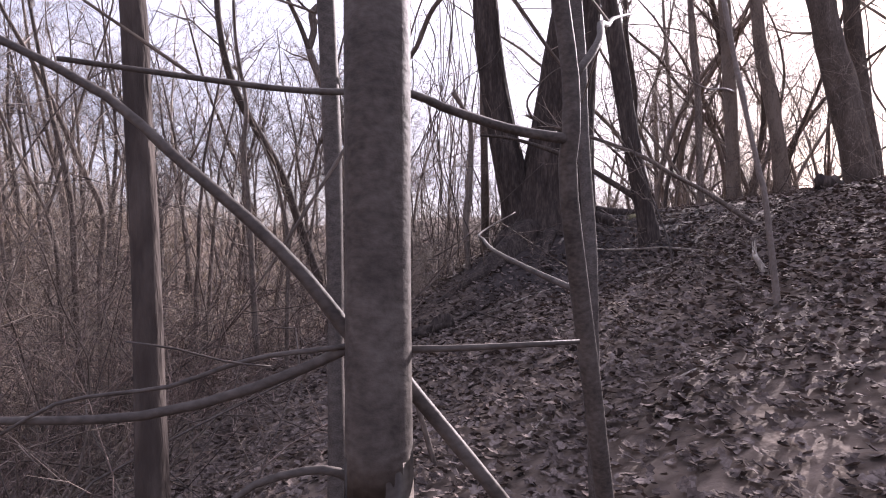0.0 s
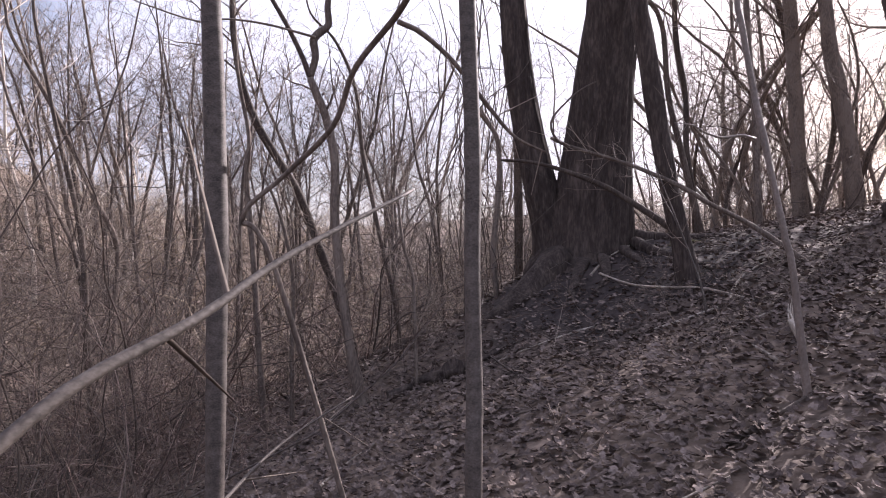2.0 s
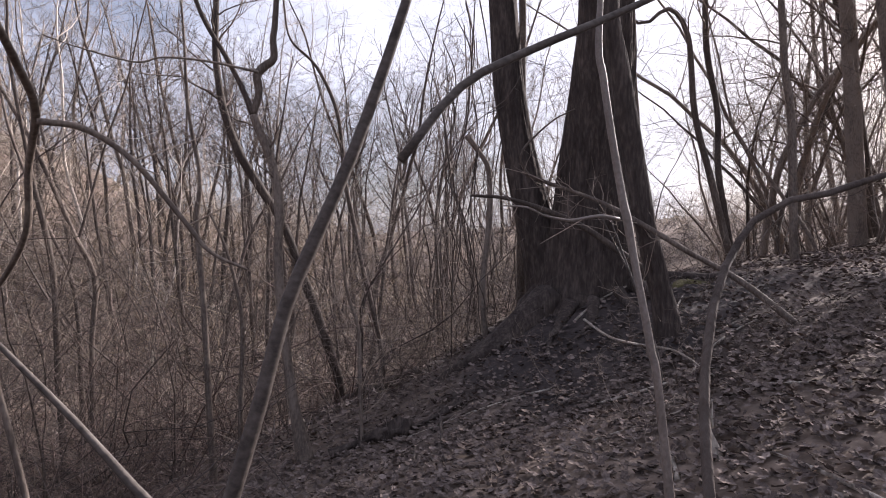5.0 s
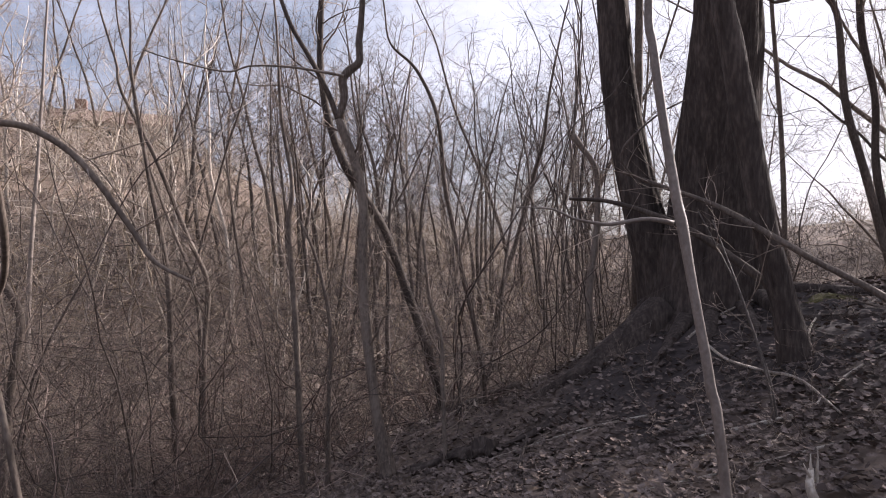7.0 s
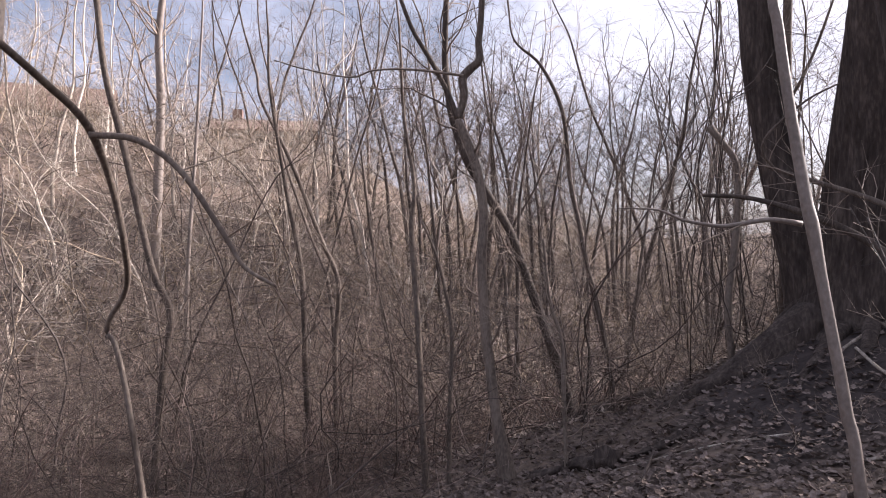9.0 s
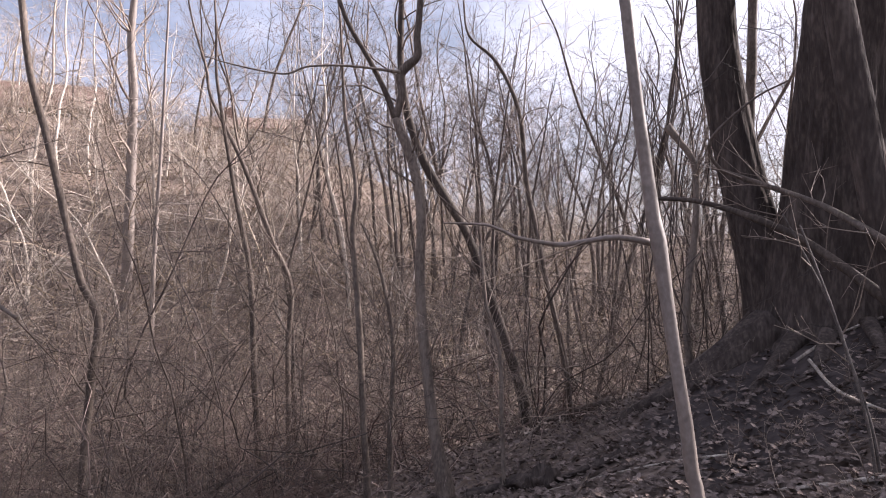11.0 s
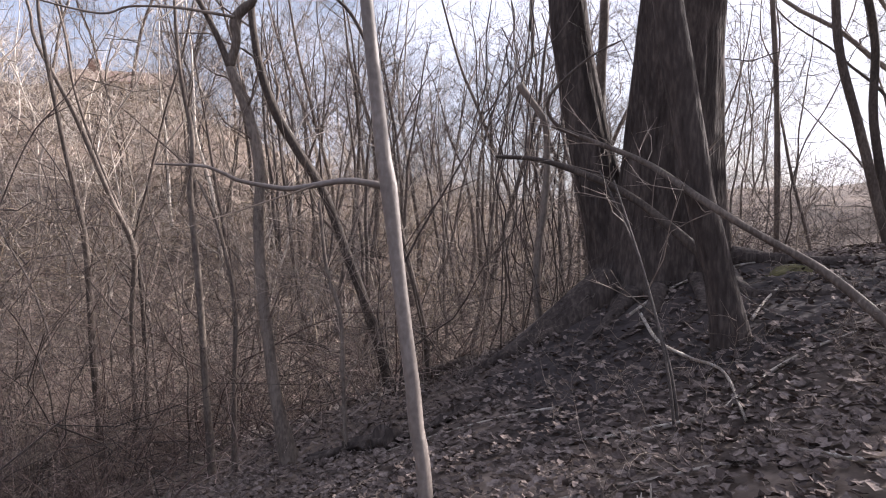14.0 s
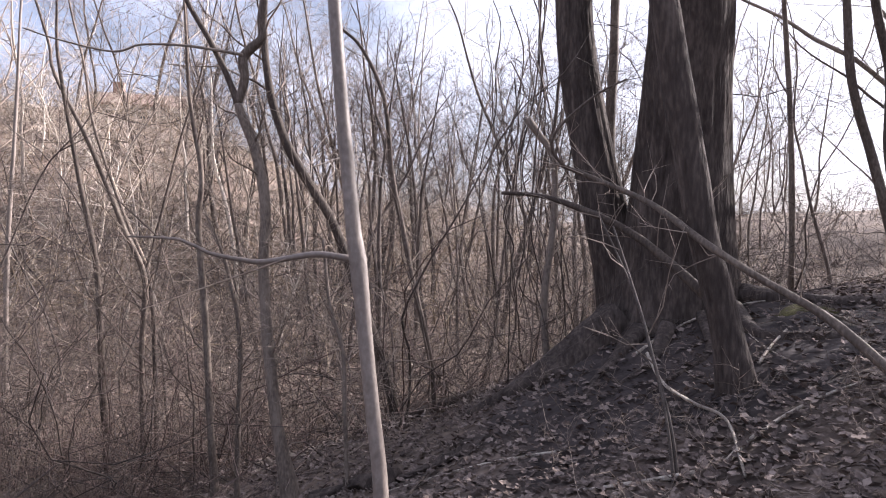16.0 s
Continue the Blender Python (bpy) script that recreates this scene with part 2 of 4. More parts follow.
def side_way(rng, d, spread):
    """A way that leaves the way d at about spread radians."""
    d = unit(d)
    s = unit(np.cross(d, rng.normal(0, 1, 3)))
    return d * math.cos(spread) + s * math.sin(spread)


def twigs_on(rng, tubes, rows, count, length, r, depth, bend=0.3, lift=0.06, lo=0.25, sides=3):
    rows = np.asarray(rows, float)
    for _ in range(count):
        f = rng.uniform(lo, 1.0) * (len(rows) - 1)
        i = min(int(f), len(rows) - 2)
        p = rows[i] + (rows[i + 1] - rows[i]) * (f - i)
        d = rows[i + 1, :3] - rows[i, :3]
        w = side_way(rng, d, rng.uniform(0.5, 1.3)) + (0, 0, 0.12 * (lift > 0))
        k = length * rng.uniform(0.5, 1.25)
        rr = max(min(r, p[3] * 0.75), 0.0022)
        n = 3 if depth > 0 else 1
        limb = wander(rng, p[:3], w, k, rr, rr * 0.35, n, bend, lift)
        tubes.add(limb, sides, False)
        if depth > 0:
            twigs_on(rng, tubes, limb, 3, length * 0.5, rr * 0.55, depth - 1, bend, lift, 0.2, 3)


# ---- the ground, one sheet to the horizon ----
N = 290
u = np.linspace(-1, 1, N)
gx = 1.6 + 1.35 * np.sinh(6.9 * u)
gy = 4.6 + 1.35 * np.sinh(6.9 * u)
GX, GY = np.meshgrid(gx, gy)
GZ = ground_at(GX, GY)
fine_noise = np.array([noise.noise((a * 2.3, b * 2.3, 0.0)) * 0.035 + noise.noise((a * 7.0, b * 7.0, 3.0)) * 0.02 for a, b in zip(GX.ravel(), GY.ravel())]).reshape(GX.shape)
GZ = GZ + fine_noise
gv = np.stack([GX, GY, GZ], -1).reshape(-1, 3).tolist()
gf = [(j * N + i, j * N + i + 1, (j + 1) * N + i + 1, (j + 1) * N + i) for j in range(N - 1) for i in range(N - 1)]
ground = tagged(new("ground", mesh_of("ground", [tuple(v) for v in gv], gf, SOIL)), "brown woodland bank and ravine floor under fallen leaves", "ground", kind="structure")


# ---- single trees along the way ----
MID_STEM = [(3.120, 8.631, 0.162, 0.934), (3.138, 8.592, 0.520, 0.7266), (3.157, 8.467, 1.129, 0.5938), (3.161, 8.303, 1.867, 0.5025), (3.174, 8.073, 2.849, 0.4224), (3.185, 7.857, 3.709, 0.3733), (3.164, 7.715, 4.215, 0.3424)]
LEFT_STEM = [(2.757, 8.758, 0.127, 0.3951), (2.688, 8.753, 0.456, 0.3556), (2.585, 8.744, 0.916, 0.2963), (2.436, 8.728, 1.441, 0.2568), (2.279, 8.714, 2.098, 0.2305), (2.154, 8.707, 2.755, 0.2173), (2.048, 8.704, 3.413, 0.2107), (1.994, 8.711, 4.071, 0.1976), (1.952, 8.721, 4.729, 0.1877)]
LEANING = [(3.336, 6.066, 0.042, 0.1938), (3.322, 6.067, 0.179, 0.1551), (3.245, 6.062, 0.566, 0.1249), (3.142, 6.053, 0.996, 0.1163), (3.035, 6.042, 1.426, 0.1163), (2.879, 6.035, 2.286, 0.1163), (2.728, 6.028, 3.146, 0.112), (2.664, 6.025, 3.532, 0.1077)]
BEHIND = [(2.472, 9.977, 0.156, 0.0838), (2.479, 10.011, 1.299, 0.0762), (2.472, 10.054, 2.822, 0.0686), (2.504, 10.087, 3.737, 0.0648), (2.519, 10.121, 4.803, 0.061)]
KINK_TRUNK = [(-0.621, 6.682, -1.161, 0.0936), (-0.737, 6.674, -0.578, 0.0606), (-0.797, 6.674, -0.138, 0.0551), (-0.858, 6.677, 0.412, 0.0523), (-0.899, 6.686, 1.018, 0.0523), (-0.884, 6.702, 1.458, 0.0523), (-0.91, 6.706, 1.789, 0.0523), (-1.001, 6.698, 2.173, 0.0496), (-1.102, 6.684, 2.42, 0.046), (-1.164, 6.676, 2.59, 0.039)]
KINK_LEFT = [(-1.164, 6.676, 2.59, 0.0358), (-1.281, 6.66, 2.887, 0.0303), (-1.447, 6.634, 3.216, 0.0275), (-1.668, 6.599, 3.599, 0.0248), (-1.836, 6.577, 4.038, 0.022)]
KINK_RIGHT = [(-1.164, 6.676, 2.59, 0.0413), (-1.102, 6.696, 2.833, 0.0441), (-1.121, 6.698, 3.026, 0.0496), (-1.042, 6.717, 3.137, 0.0496), (-0.946, 6.74, 3.231, 0.0441), (-0.954, 6.745, 3.44, 0.0386), (-0.935, 6.753, 3.606, 0.0358), (-0.91, 6.773, 4.101, 0.0303)]
KINK_TWIG = [(-1.097, 6.652, 3.052, 0.0164), (-1.633, 6.542, 3.135, 0.0137), (-2.061, 6.452, 3.142, 0.0109), (-2.328, 6.394, 3.074, 0.0109), (-2.864, 6.285, 3.19, 0.0082), (-3.187, 6.22, 3.296, 0.0055)]
LEANER = [(-0.476, 9.765, -0.982, 0.0795), (-0.729, 9.715, -0.148, 0.0676), (-0.981, 9.664, 0.567, 0.0676), (-1.296, 9.601, 1.441, 0.0636), (-1.649, 9.529, 2.036, 0.0636), (-1.923, 9.473, 2.512, 0.0636), (-2.12, 9.434, 3.068, 0.0596), (-2.216, 9.415, 3.584, 0.0517), (-2.257, 9.407, 4.061, 0.0477), (-2.244, 9.411, 4.777, 0.0437), (-2.231, 9.415, 5.413, 0.0398)]
SAP_A0 = [(-2.092, -1.385, -0.17, 0.0252), (-2.093, -1.385, -0.081, 0.0248), (-2.093, -1.386, 0.098, 0.0235), (-2.092, -1.386, 0.309, 0.0227)]
A0_B1 = [(-2.102, -1.372, 0.028, 0.0066), (-2.116, -1.368, 0.044, 0.0062), (-2.141, -1.36, 0.078, 0.0054), (-2.18, -1.347, 0.12, 0.0048), (-2.235, -1.329, 0.17, 0.0041), (-2.279, -1.315, 0.211, 0.0037), (-2.353, -1.291, 0.253, 0.0031), (-2.432, -1.266, 0.287, 0.0025)]
A0_B2 = [(-2.103, -1.377, 0.031, 0.0045), (-2.117, -1.373, 0.024, 0.0041), (-2.177, -1.353, -0.002, 0.0039), (-2.255, -1.328, -0.022, 0.0037), (-2.353, -1.296, -0.025, 0.0031), (-2.411, -1.277, -0.021, 0.0025)]
A0_B3 = [(-2.08, -1.385, 0.025, 0.0029), (-2.029, -1.401, 0.026, 0.0025), (-1.953, -1.426, 0.03, 0.0018)]
A0_B4 = [(-2.078, -1.359, 0.012, 0.0065), (-2.057, -1.366, -0.016, 0.006), (-2.025, -1.376, -0.057, 0.006), (-1.992, -1.387, -0.1, 0.0056)]
SAP_DARK = [(-2.321, -0.512, -0.477, 0.0311), (-2.326, -0.511, -0.166, 0.0285), (-2.332, -0.509, 0.103, 0.0269), (-2.344, -0.506, 0.351, 0.0248), (-2.359, -0.502, 0.621, 0.0238)]
SAP_A2 = [(-1.68, 1.414, -0.776, 0.0416), (-1.676, 1.448, -0.508, 0.0408), (-1.667, 1.501, -0.082, 0.0415), (-1.666, 1.578, 0.553, 0.045), (-1.675, 1.654, 1.167, 0.046), (-1.694, 1.721, 1.698, 0.0442), (-1.705, 1.77, 2.108, 0.0422)]
SAP_A = [(-1.5, -0.775, -0.7, 0.0165), (-1.605, -0.86, -0.2, 0.0155), (-1.685, -0.916, 0.179, 0.0144), (-1.691, -0.935, 0.277, 0.0138), (-1.694, -0.94, 0.357, 0.013), (-1.707, -0.94, 0.45, 0.0129), (-1.723, -0.941, 0.549, 0.0128), (-1.735, -0.942, 0.646, 0.0121), (-1.745, -0.944, 0.748, 0.0111)]
A_B1 = [(-1.693, -0.941, 0.354, 0.0067), (-1.61, -0.882, 0.437, 0.0068), (-1.538, -0.768, 0.509, 0.0067), (-1.443, -0.639, 0.558, 0.006), (-1.342, -0.502, 0.626, 0.0046), (-1.138, -0.291, 0.731, 0.0023)]
A_B2 = [(-1.695, -0.934, 0.265, 0.0094), (-1.733, -0.932, 0.269, 0.0086), (-1.795, -0.928, 0.278, 0.0078), (-1.904, -0.961, 0.296, 0.0066), (-1.958, -0.987, 0.306, 0.0056), (-2.040, -1.002, 0.299, 0.0048), (-2.138, -1.022, 0.293, 0.004), (-2.355, -1.101, 0.290, 0.0028)]
A_B3 = [(-1.66, -0.9, 0.03, 0.006), (-1.63, -0.65, 0.06, 0.0055), (-1.60, -0.4, 0.095, 0.005), (-1.5, -0.08, 0.125, 0.0045), (-1.38, 0.25, 0.155, 0.0035), (-1.19, 0.40, 0.232, 0.002)]
SAP_B = [(-0.84, 0.47, -0.019, 0.0245), (-0.828, 0.501, 0.144, 0.0249), (-0.811, 0.578, 0.558, 0.0251), (-0.79, 0.636, 0.898, 0.0267), (-0.785, 0.701, 1.291, 0.0275), (-0.782, 0.743, 1.555, 0.0272), (-0.783, 0.78, 1.791, 0.0259)]
SAP_C = [(0.206, -0.342, 0.567, 0.0097), (0.199, -0.341, 0.693, 0.0097), (0.191, -0.339, 0.784, 0.0097), (0.188, -0.338, 0.855, 0.0101), (0.213, -0.34, 0.919, 0.009), (0.245, -0.342, 1.025, 0.0082), (0.267, -0.343, 1.107, 0.0075), (0.293, -0.346, 1.168, 0.0071), (0.333, -0.349, 1.258, 0.006), (0.369, -0.352, 1.356, 0.0052), (0.398, -0.354, 1.446, 0.0045)]
C_B1 = [(0.188, -0.338, 0.848, 0.006), (0.157, -0.334, 0.889, 0.0052), (0.116, -0.329, 0.93, 0.0049), (0.059, -0.323, 0.993, 0.0037), (-0.009, -0.315, 1.06, 0.003), (-0.076, -0.308, 1.127, 0.0019)]
SAP_D = [(1.686, 2.259, 0.443, 0.02099), (1.656, 2.280, 0.625, 0.02127), (1.641, 2.296, 0.744, 0.02071), (1.617, 2.312, 0.893, 0.02015), (1.584, 2.337, 1.108, 0.02052), (1.558, 2.356, 1.290, 0.02315), (1.543, 2.363, 1.362, 0.0209), (1.515, 2.384, 1.558, 0.01949), (1.486, 2.407, 1.775, 0.01902), (1.456, 2.433, 2.035, 0.01846), (1.440, 2.453, 2.212, 0.01781)]
D_B1 = [(1.535, 2.411, 1.289, 0.01237), (1.470, 2.397, 1.302, 0.00984), (1.406, 2.383, 1.305, 0.009091), (1.277, 2.357, 1.283, 0.008247), (1.213, 2.344, 1.288, 0.007404), (1.116, 2.323, 1.308, 0.005717), (1.036, 2.308, 1.345, 0.004967), (0.890, 2.278, 1.352, 0.002437)]
LIMB_1 = [(4.146, 5.019, 0.366, 0.0364), (3.995, 5.197, 0.557, 0.0331), (3.727, 5.455, 0.83, 0.0298), (3.347, 5.638, 1.071, 0.0275), (3.031, 5.782, 1.293, 0.0267), (2.685, 6.383, 1.611, 0.0255), (2.183, 6.899, 1.878, 0.0231), (1.9, 6.945, 1.998, 0.0183)]
LIMB_1B = [(1.979, 6.909, 1.958, 0.0181), (1.868, 6.839, 2.101, 0.0154), (1.878, 6.794, 2.238, 0.0153), (2.027, 6.779, 2.409, 0.0126), (2.271, 6.836, 2.613, 0.0101), (2.516, 6.892, 2.741, 0.0076)]
LIMB_2 = [(3.217, 6.214, 0.72, 0.0443), (3.137, 6.252, 0.847, 0.0425), (2.886, 6.513, 1.098, 0.0401), (2.579, 6.762, 1.353, 0.0373), (2.187, 6.993, 1.557, 0.0313), (1.757, 7.213, 1.71, 0.0246), (1.347, 7.333, 1.75, 0.0169)]
SHOOT = [(2.695, 4.811, 0.192, 0.0102), (2.607, 4.905, 0.545, 0.0104), (2.507, 4.997, 0.916, 0.0089), (2.347, 5.08, 1.414, 0.0055)]
SHOOT_2 = [(2.667, 4.807, 0.243, 0.0085), (2.543, 5.001, 0.81, 0.0071), (2.44, 5.09, 1.087, 0.0073), (2.258, 5.166, 1.488, 0.0056)]
BOW = [(-1.445, 2.262, 0.499, 0.01421), (-1.615, 2.312, 0.779, 0.01357), (-1.395, 2.212, 0.999, 0.01292), (-1.154, 1.951, 1.220, 0.01491), (-1.060, 1.786, 1.461, 0.01392), (-0.894, 1.510, 1.641, 0.01392), (-0.831, 1.274, 1.742, 0.01292), (-0.785, 1.068, 1.820, 0.01193)]
BOW_B = [(-0.890, 1.514, 1.606, 0.01208), (-0.773, 1.618, 1.597, 0.01242), (-0.612, 1.660, 1.483, 0.01139), (-0.424, 1.659, 1.255, 0.01015), (-0.319, 1.635, 1.135, 0.007952), (-0.179, 1.621, 1.069, 0.004866)]
STUB = [(1.761, 8.899, -0.494, 0.0481), (1.689, 8.886, 0.468, 0.0481), (1.786, 8.908, 1.431, 0.0447), (1.797, 8.911, 2.05, 0.0413), (1.749, 8.902, 2.325, 0.0413), (1.614, 8.874, 2.517, 0.0413), (1.458, 8.843, 2.722, 0.0516)]
R1 = [(8.734, 7.462, 1.243, 0.2883), (8.471, 7.547, 2.639, 0.2684), (8.204, 7.634, 3.737, 0.2485), (8.028, 7.691, 4.634, 0.2286), (7.897, 7.733, 5.432, 0.2087)]
R2 = [(10.757, 8.911, 1.503, 0.2087), (10.558, 8.976, 3.014, 0.1855), (10.362, 9.04, 4.64, 0.1739), (10.305, 9.059, 6.033, 0.1624)]
R3 = [(8.716, 10.619, 0.762, 0.1615), (8.649, 10.642, 2.627, 0.1491), (8.542, 10.677, 4.99, 0.1367), (8.466, 10.702, 6.234, 0.1242)]
R4 = [(8.984, 9.482, 1.067, 0.1739), (8.789, 9.546, 2.81, 0.1508), (8.534, 9.629, 4.206, 0.1392), (8.392, 9.675, 5.832, 0.116)]
E1 = [(6.123, 10.08, 0.694, 0.0739), (5.967, 10.07, 1.216, 0.0609), (5.666, 10.051, 2.347, 0.0609), (5.407, 10.034, 3.304, 0.0522), (5.279, 10.024, 4.609, 0.0478), (4.933, 10.004, 5.044, 0.0348), (4.411, 9.977, 4.784, 0.0261)]
E2 = [(6.254, 10.388, 0.68, 0.0716), (6.201, 10.384, 1.127, 0.0626), (5.98, 10.368, 2.38, 0.0537), (5.955, 10.363, 3.453, 0.0537), (5.761, 10.35, 4.438, 0.0537), (5.718, 10.344, 5.69, 0.0447)]
E3 = [(6.601, 9.105, 0.581, 0.0748), (6.555, 9.099, 1.526, 0.0669), (6.511, 9.092, 3.1, 0.063), (6.395, 9.084, 3.887, 0.0551), (6.319, 9.076, 5.146, 0.0511)]
E4 = [(5.449, 12.548, 0.795, 0.0485), (5.43, 12.543, 1.872, 0.0485), (5.368, 12.536, 3.38, 0.0431), (5.221, 12.522, 5.318, 0.0377), (5.138, 12.513, 6.611, 0.0323)]
V1 = [(-1.761, 7.254, -1.417, 0.046), (-1.8, 7.247, -0.804, 0.0398), (-1.826, 7.242, -0.191, 0.0398), (-1.865, 7.236, 0.544, 0.0368), (-1.929, 7.224, 1.402, 0.0337), (-1.895, 7.232, 1.954, 0.0276), (-2.018, 7.208, 2.75, 0.0215), (-2.063, 7.2, 3.608, 0.0153)]
V2 = [(-1.412, 7.122, -1.283, 0.0298), (-1.403, 7.125, -0.627, 0.0298), (-1.383, 7.13, 0.089, 0.0268), (-1.432, 7.121, 0.566, 0.0239), (-1.562, 7.095, 1.102, 0.0179), (-1.739, 7.059, 1.519, 0.0119)]
V3 = [(0.035, 6.501, -0.905, 0.0183), (0.012, 6.498, -0.279, 0.0235), (-0.005, 6.495, 0.243, 0.0209), (-0.124, 6.471, 0.66, 0.0183), (-0.188, 6.459, 1.286, 0.0157)]
V4 = [(0.238, 9.3, -0.8, 0.0335), (0.162, 9.285, -0.204, 0.0373), (-0.046, 9.244, 0.69, 0.0373), (-0.195, 9.215, 1.435, 0.0335), (-0.329, 9.188, 2.105, 0.0335), (-0.435, 9.168, 3.074, 0.0298), (-0.73, 9.109, 3.744, 0.0224), (-1.096, 9.034, 4.115, 0.0149)]
V5 = [(-3.992, 8.427, -2.009, 0.0522), (-4.071, 8.413, -0.667, 0.0447), (-4.135, 8.402, 0.824, 0.041), (-4.374, 8.355, 2.09, 0.0298), (-4.598, 8.311, 3.431, 0.0224)]
V6 = [(-3.853, 8.966, -1.797, 0.0393), (-3.874, 8.964, -0.302, 0.0393), (-3.832, 8.975, 0.642, 0.0393), (-4.112, 8.918, 1.35, 0.0354), (-4.579, 8.824, 2.528, 0.0315), (-5.046, 8.73, 3.471, 0.0236)]
PALE = [(-13.448, 15.664, -1.428, 0.276), (-13.45, 15.666, -1.022, 0.1867), (-13.379, 15.704, 1.007, 0.1542), (-13.295, 15.748, 3.443, 0.138), (-13.24, 15.78, 5.553, 0.1218), (-13.307, 15.768, 7.339, 0.1055), (-13.114, 15.848, 9.288, 0.0812)]
PALE_2 = [(-9.659, 12.529, -2.569, 0.0765), (-9.651, 12.54, -1.357, 0.0574), (-9.632, 12.556, 0.174, 0.051), (-9.576, 12.584, 1.5, 0.0446), (-9.484, 12.625, 2.98, 0.0383), (-9.404, 12.662, 4.511, 0.0319)]
C_B2 = [(0.381, -0.295, 1.259, 0.0054), (0.448, -0.27, 1.344, 0.0052), (0.532, -0.238, 1.395, 0.005), (0.636, -0.197, 1.448, 0.0048), (0.757, -0.159, 1.511, 0.0036)]
WHIP = [(0.5, -0.74, -0.62, 0.006), (0.52, -0.72, 0.2, 0.005), (0.56, -0.66, 0.8, 0.0045), (0.6, -0.54, 1.08, 0.0038), (0.678, -0.465, 1.19, 0.0032), (0.739, -0.472, 1.213, 0.0031), (0.783, -0.475, 1.227, 0.0028), (0.825, -0.478, 1.242, 0.0026), (0.856, -0.479, 1.253, 0.0024), (0.897, -0.479, 1.272, 0.0019), (0.934, -0.477, 1.289, 0.0012)]
A0_B5 = [(-2.104, -1.382, 0.030, 0.0022), (-2.123, -1.375, 0.027, 0.0021), (-2.166, -1.362, 0.022, 0.0019), (-2.197, -1.352, 0.014, 0.0018), (-2.235, -1.339, 0.000, 0.0017), (-2.274, -1.326, -0.005, 0.0015), (-2.313, -1.314, -0.012, 0.0014), (-2.351, -1.301, -0.034, 0.0012)]
A0_B6 = [(-2.166, -1.362, 0.014, 0.0008), (-2.197, -1.359, 0.019, 0.0007), (-2.230, -1.355, 0.029, 0.0007), (-2.262, -1.352, 0.035, 0.0006)]
A0_B7 = [(-2.095, -1.374, -0.080, 0.0041), (-2.119, -1.371, -0.064, 0.0037), (-2.143, -1.369, -0.061, 0.0032), (-2.178, -1.363, -0.069, 0.0028), (-2.197, -1.362, -0.084, 0.0024)]
NEST_TRUNK = [(-4.567, 10.301, -2.261, 0.0432), (-4.623, 10.359, -1.315, 0.0403), (-4.710, 10.411, 0.031, 0.0373), (-4.852, 10.454, 0.708, 0.0342)]
NEST_LEFT = [(-4.852, 10.454, 0.708, 0.0293), (-5.290, 10.376, 1.781, 0.0259), (-5.711, 10.302, 3.049, 0.0225), (-5.860, 10.275, 4.026, 0.0191), (-6.086, 10.235, 5.002, 0.0156), (-6.148, 10.225, 5.784, 0.0122)]
NEST_RIGHT = [(-4.852, 10.454, 0.708, 0.0244), (-4.625, 10.514, 1.590, 0.0215), (-4.303, 10.591, 2.867, 0.0186), (-4.026, 10.660, 3.755, 0.0157), (-3.845, 10.713, 4.646, 0.0128), (-3.664, 10.765, 5.442, 0.0099)]
EDGE_STEM = [(-4.591, 5.952, -1.320, 0.0472), (-4.556, 5.968, -0.816, 0.0458), (-4.499, 5.994, -0.124, 0.0444), (-4.435, 6.021, 0.443, 0.043), (-4.620, 5.958, 0.883, 0.0416), (-4.739, 5.919, 1.387, 0.0402), (-4.943, 5.853, 2.319, 0.0388), (-5.159, 5.783, 3.213, 0.0374), (-5.243, 5.758, 3.968, 0.036), (-5.316, 5.736, 4.472, 0.0346)]


def rooted(rows):
    """Runs a stem on down into the ground when its lowest point hangs above it."""
    x, y, z, r = rows[0]
    g = gz(x, y)
    if z > g - 0.05:
        a, b = np.array(rows[0][:3]), np.array(rows[1][:3])
        d = unit(a - b)
        d = unit(d + (0, 0, -1.0))
        k = (z - g + 0.12) / max(-d[2], 0.3)
        q = a + d * k
        return [(q[0], q[1], min(q[2], gz(q[0], q[1]) - 0.06), r * 1.25)] + list(rows)
    return list(rows)


def raised(rng, rows, height, r_end):
    """Carries a stem on upwards to its full height."""
    rows = [tuple(q) for q in rows]
    a, b = np.array(rows[-2][:3]), np.array(rows[-1][:3])
    d = unit(unit(b - a) * (0.5, 0.5, 1) + (0, 0, 0.8))
    k = height - (b[2] - rows[0][2])
    if k < 0.4:
        return rows
    more = wander(rng, b, d, k, rows[-1][3], r_end, 5, 0.07, 0.05)
    return rows + more[1:]


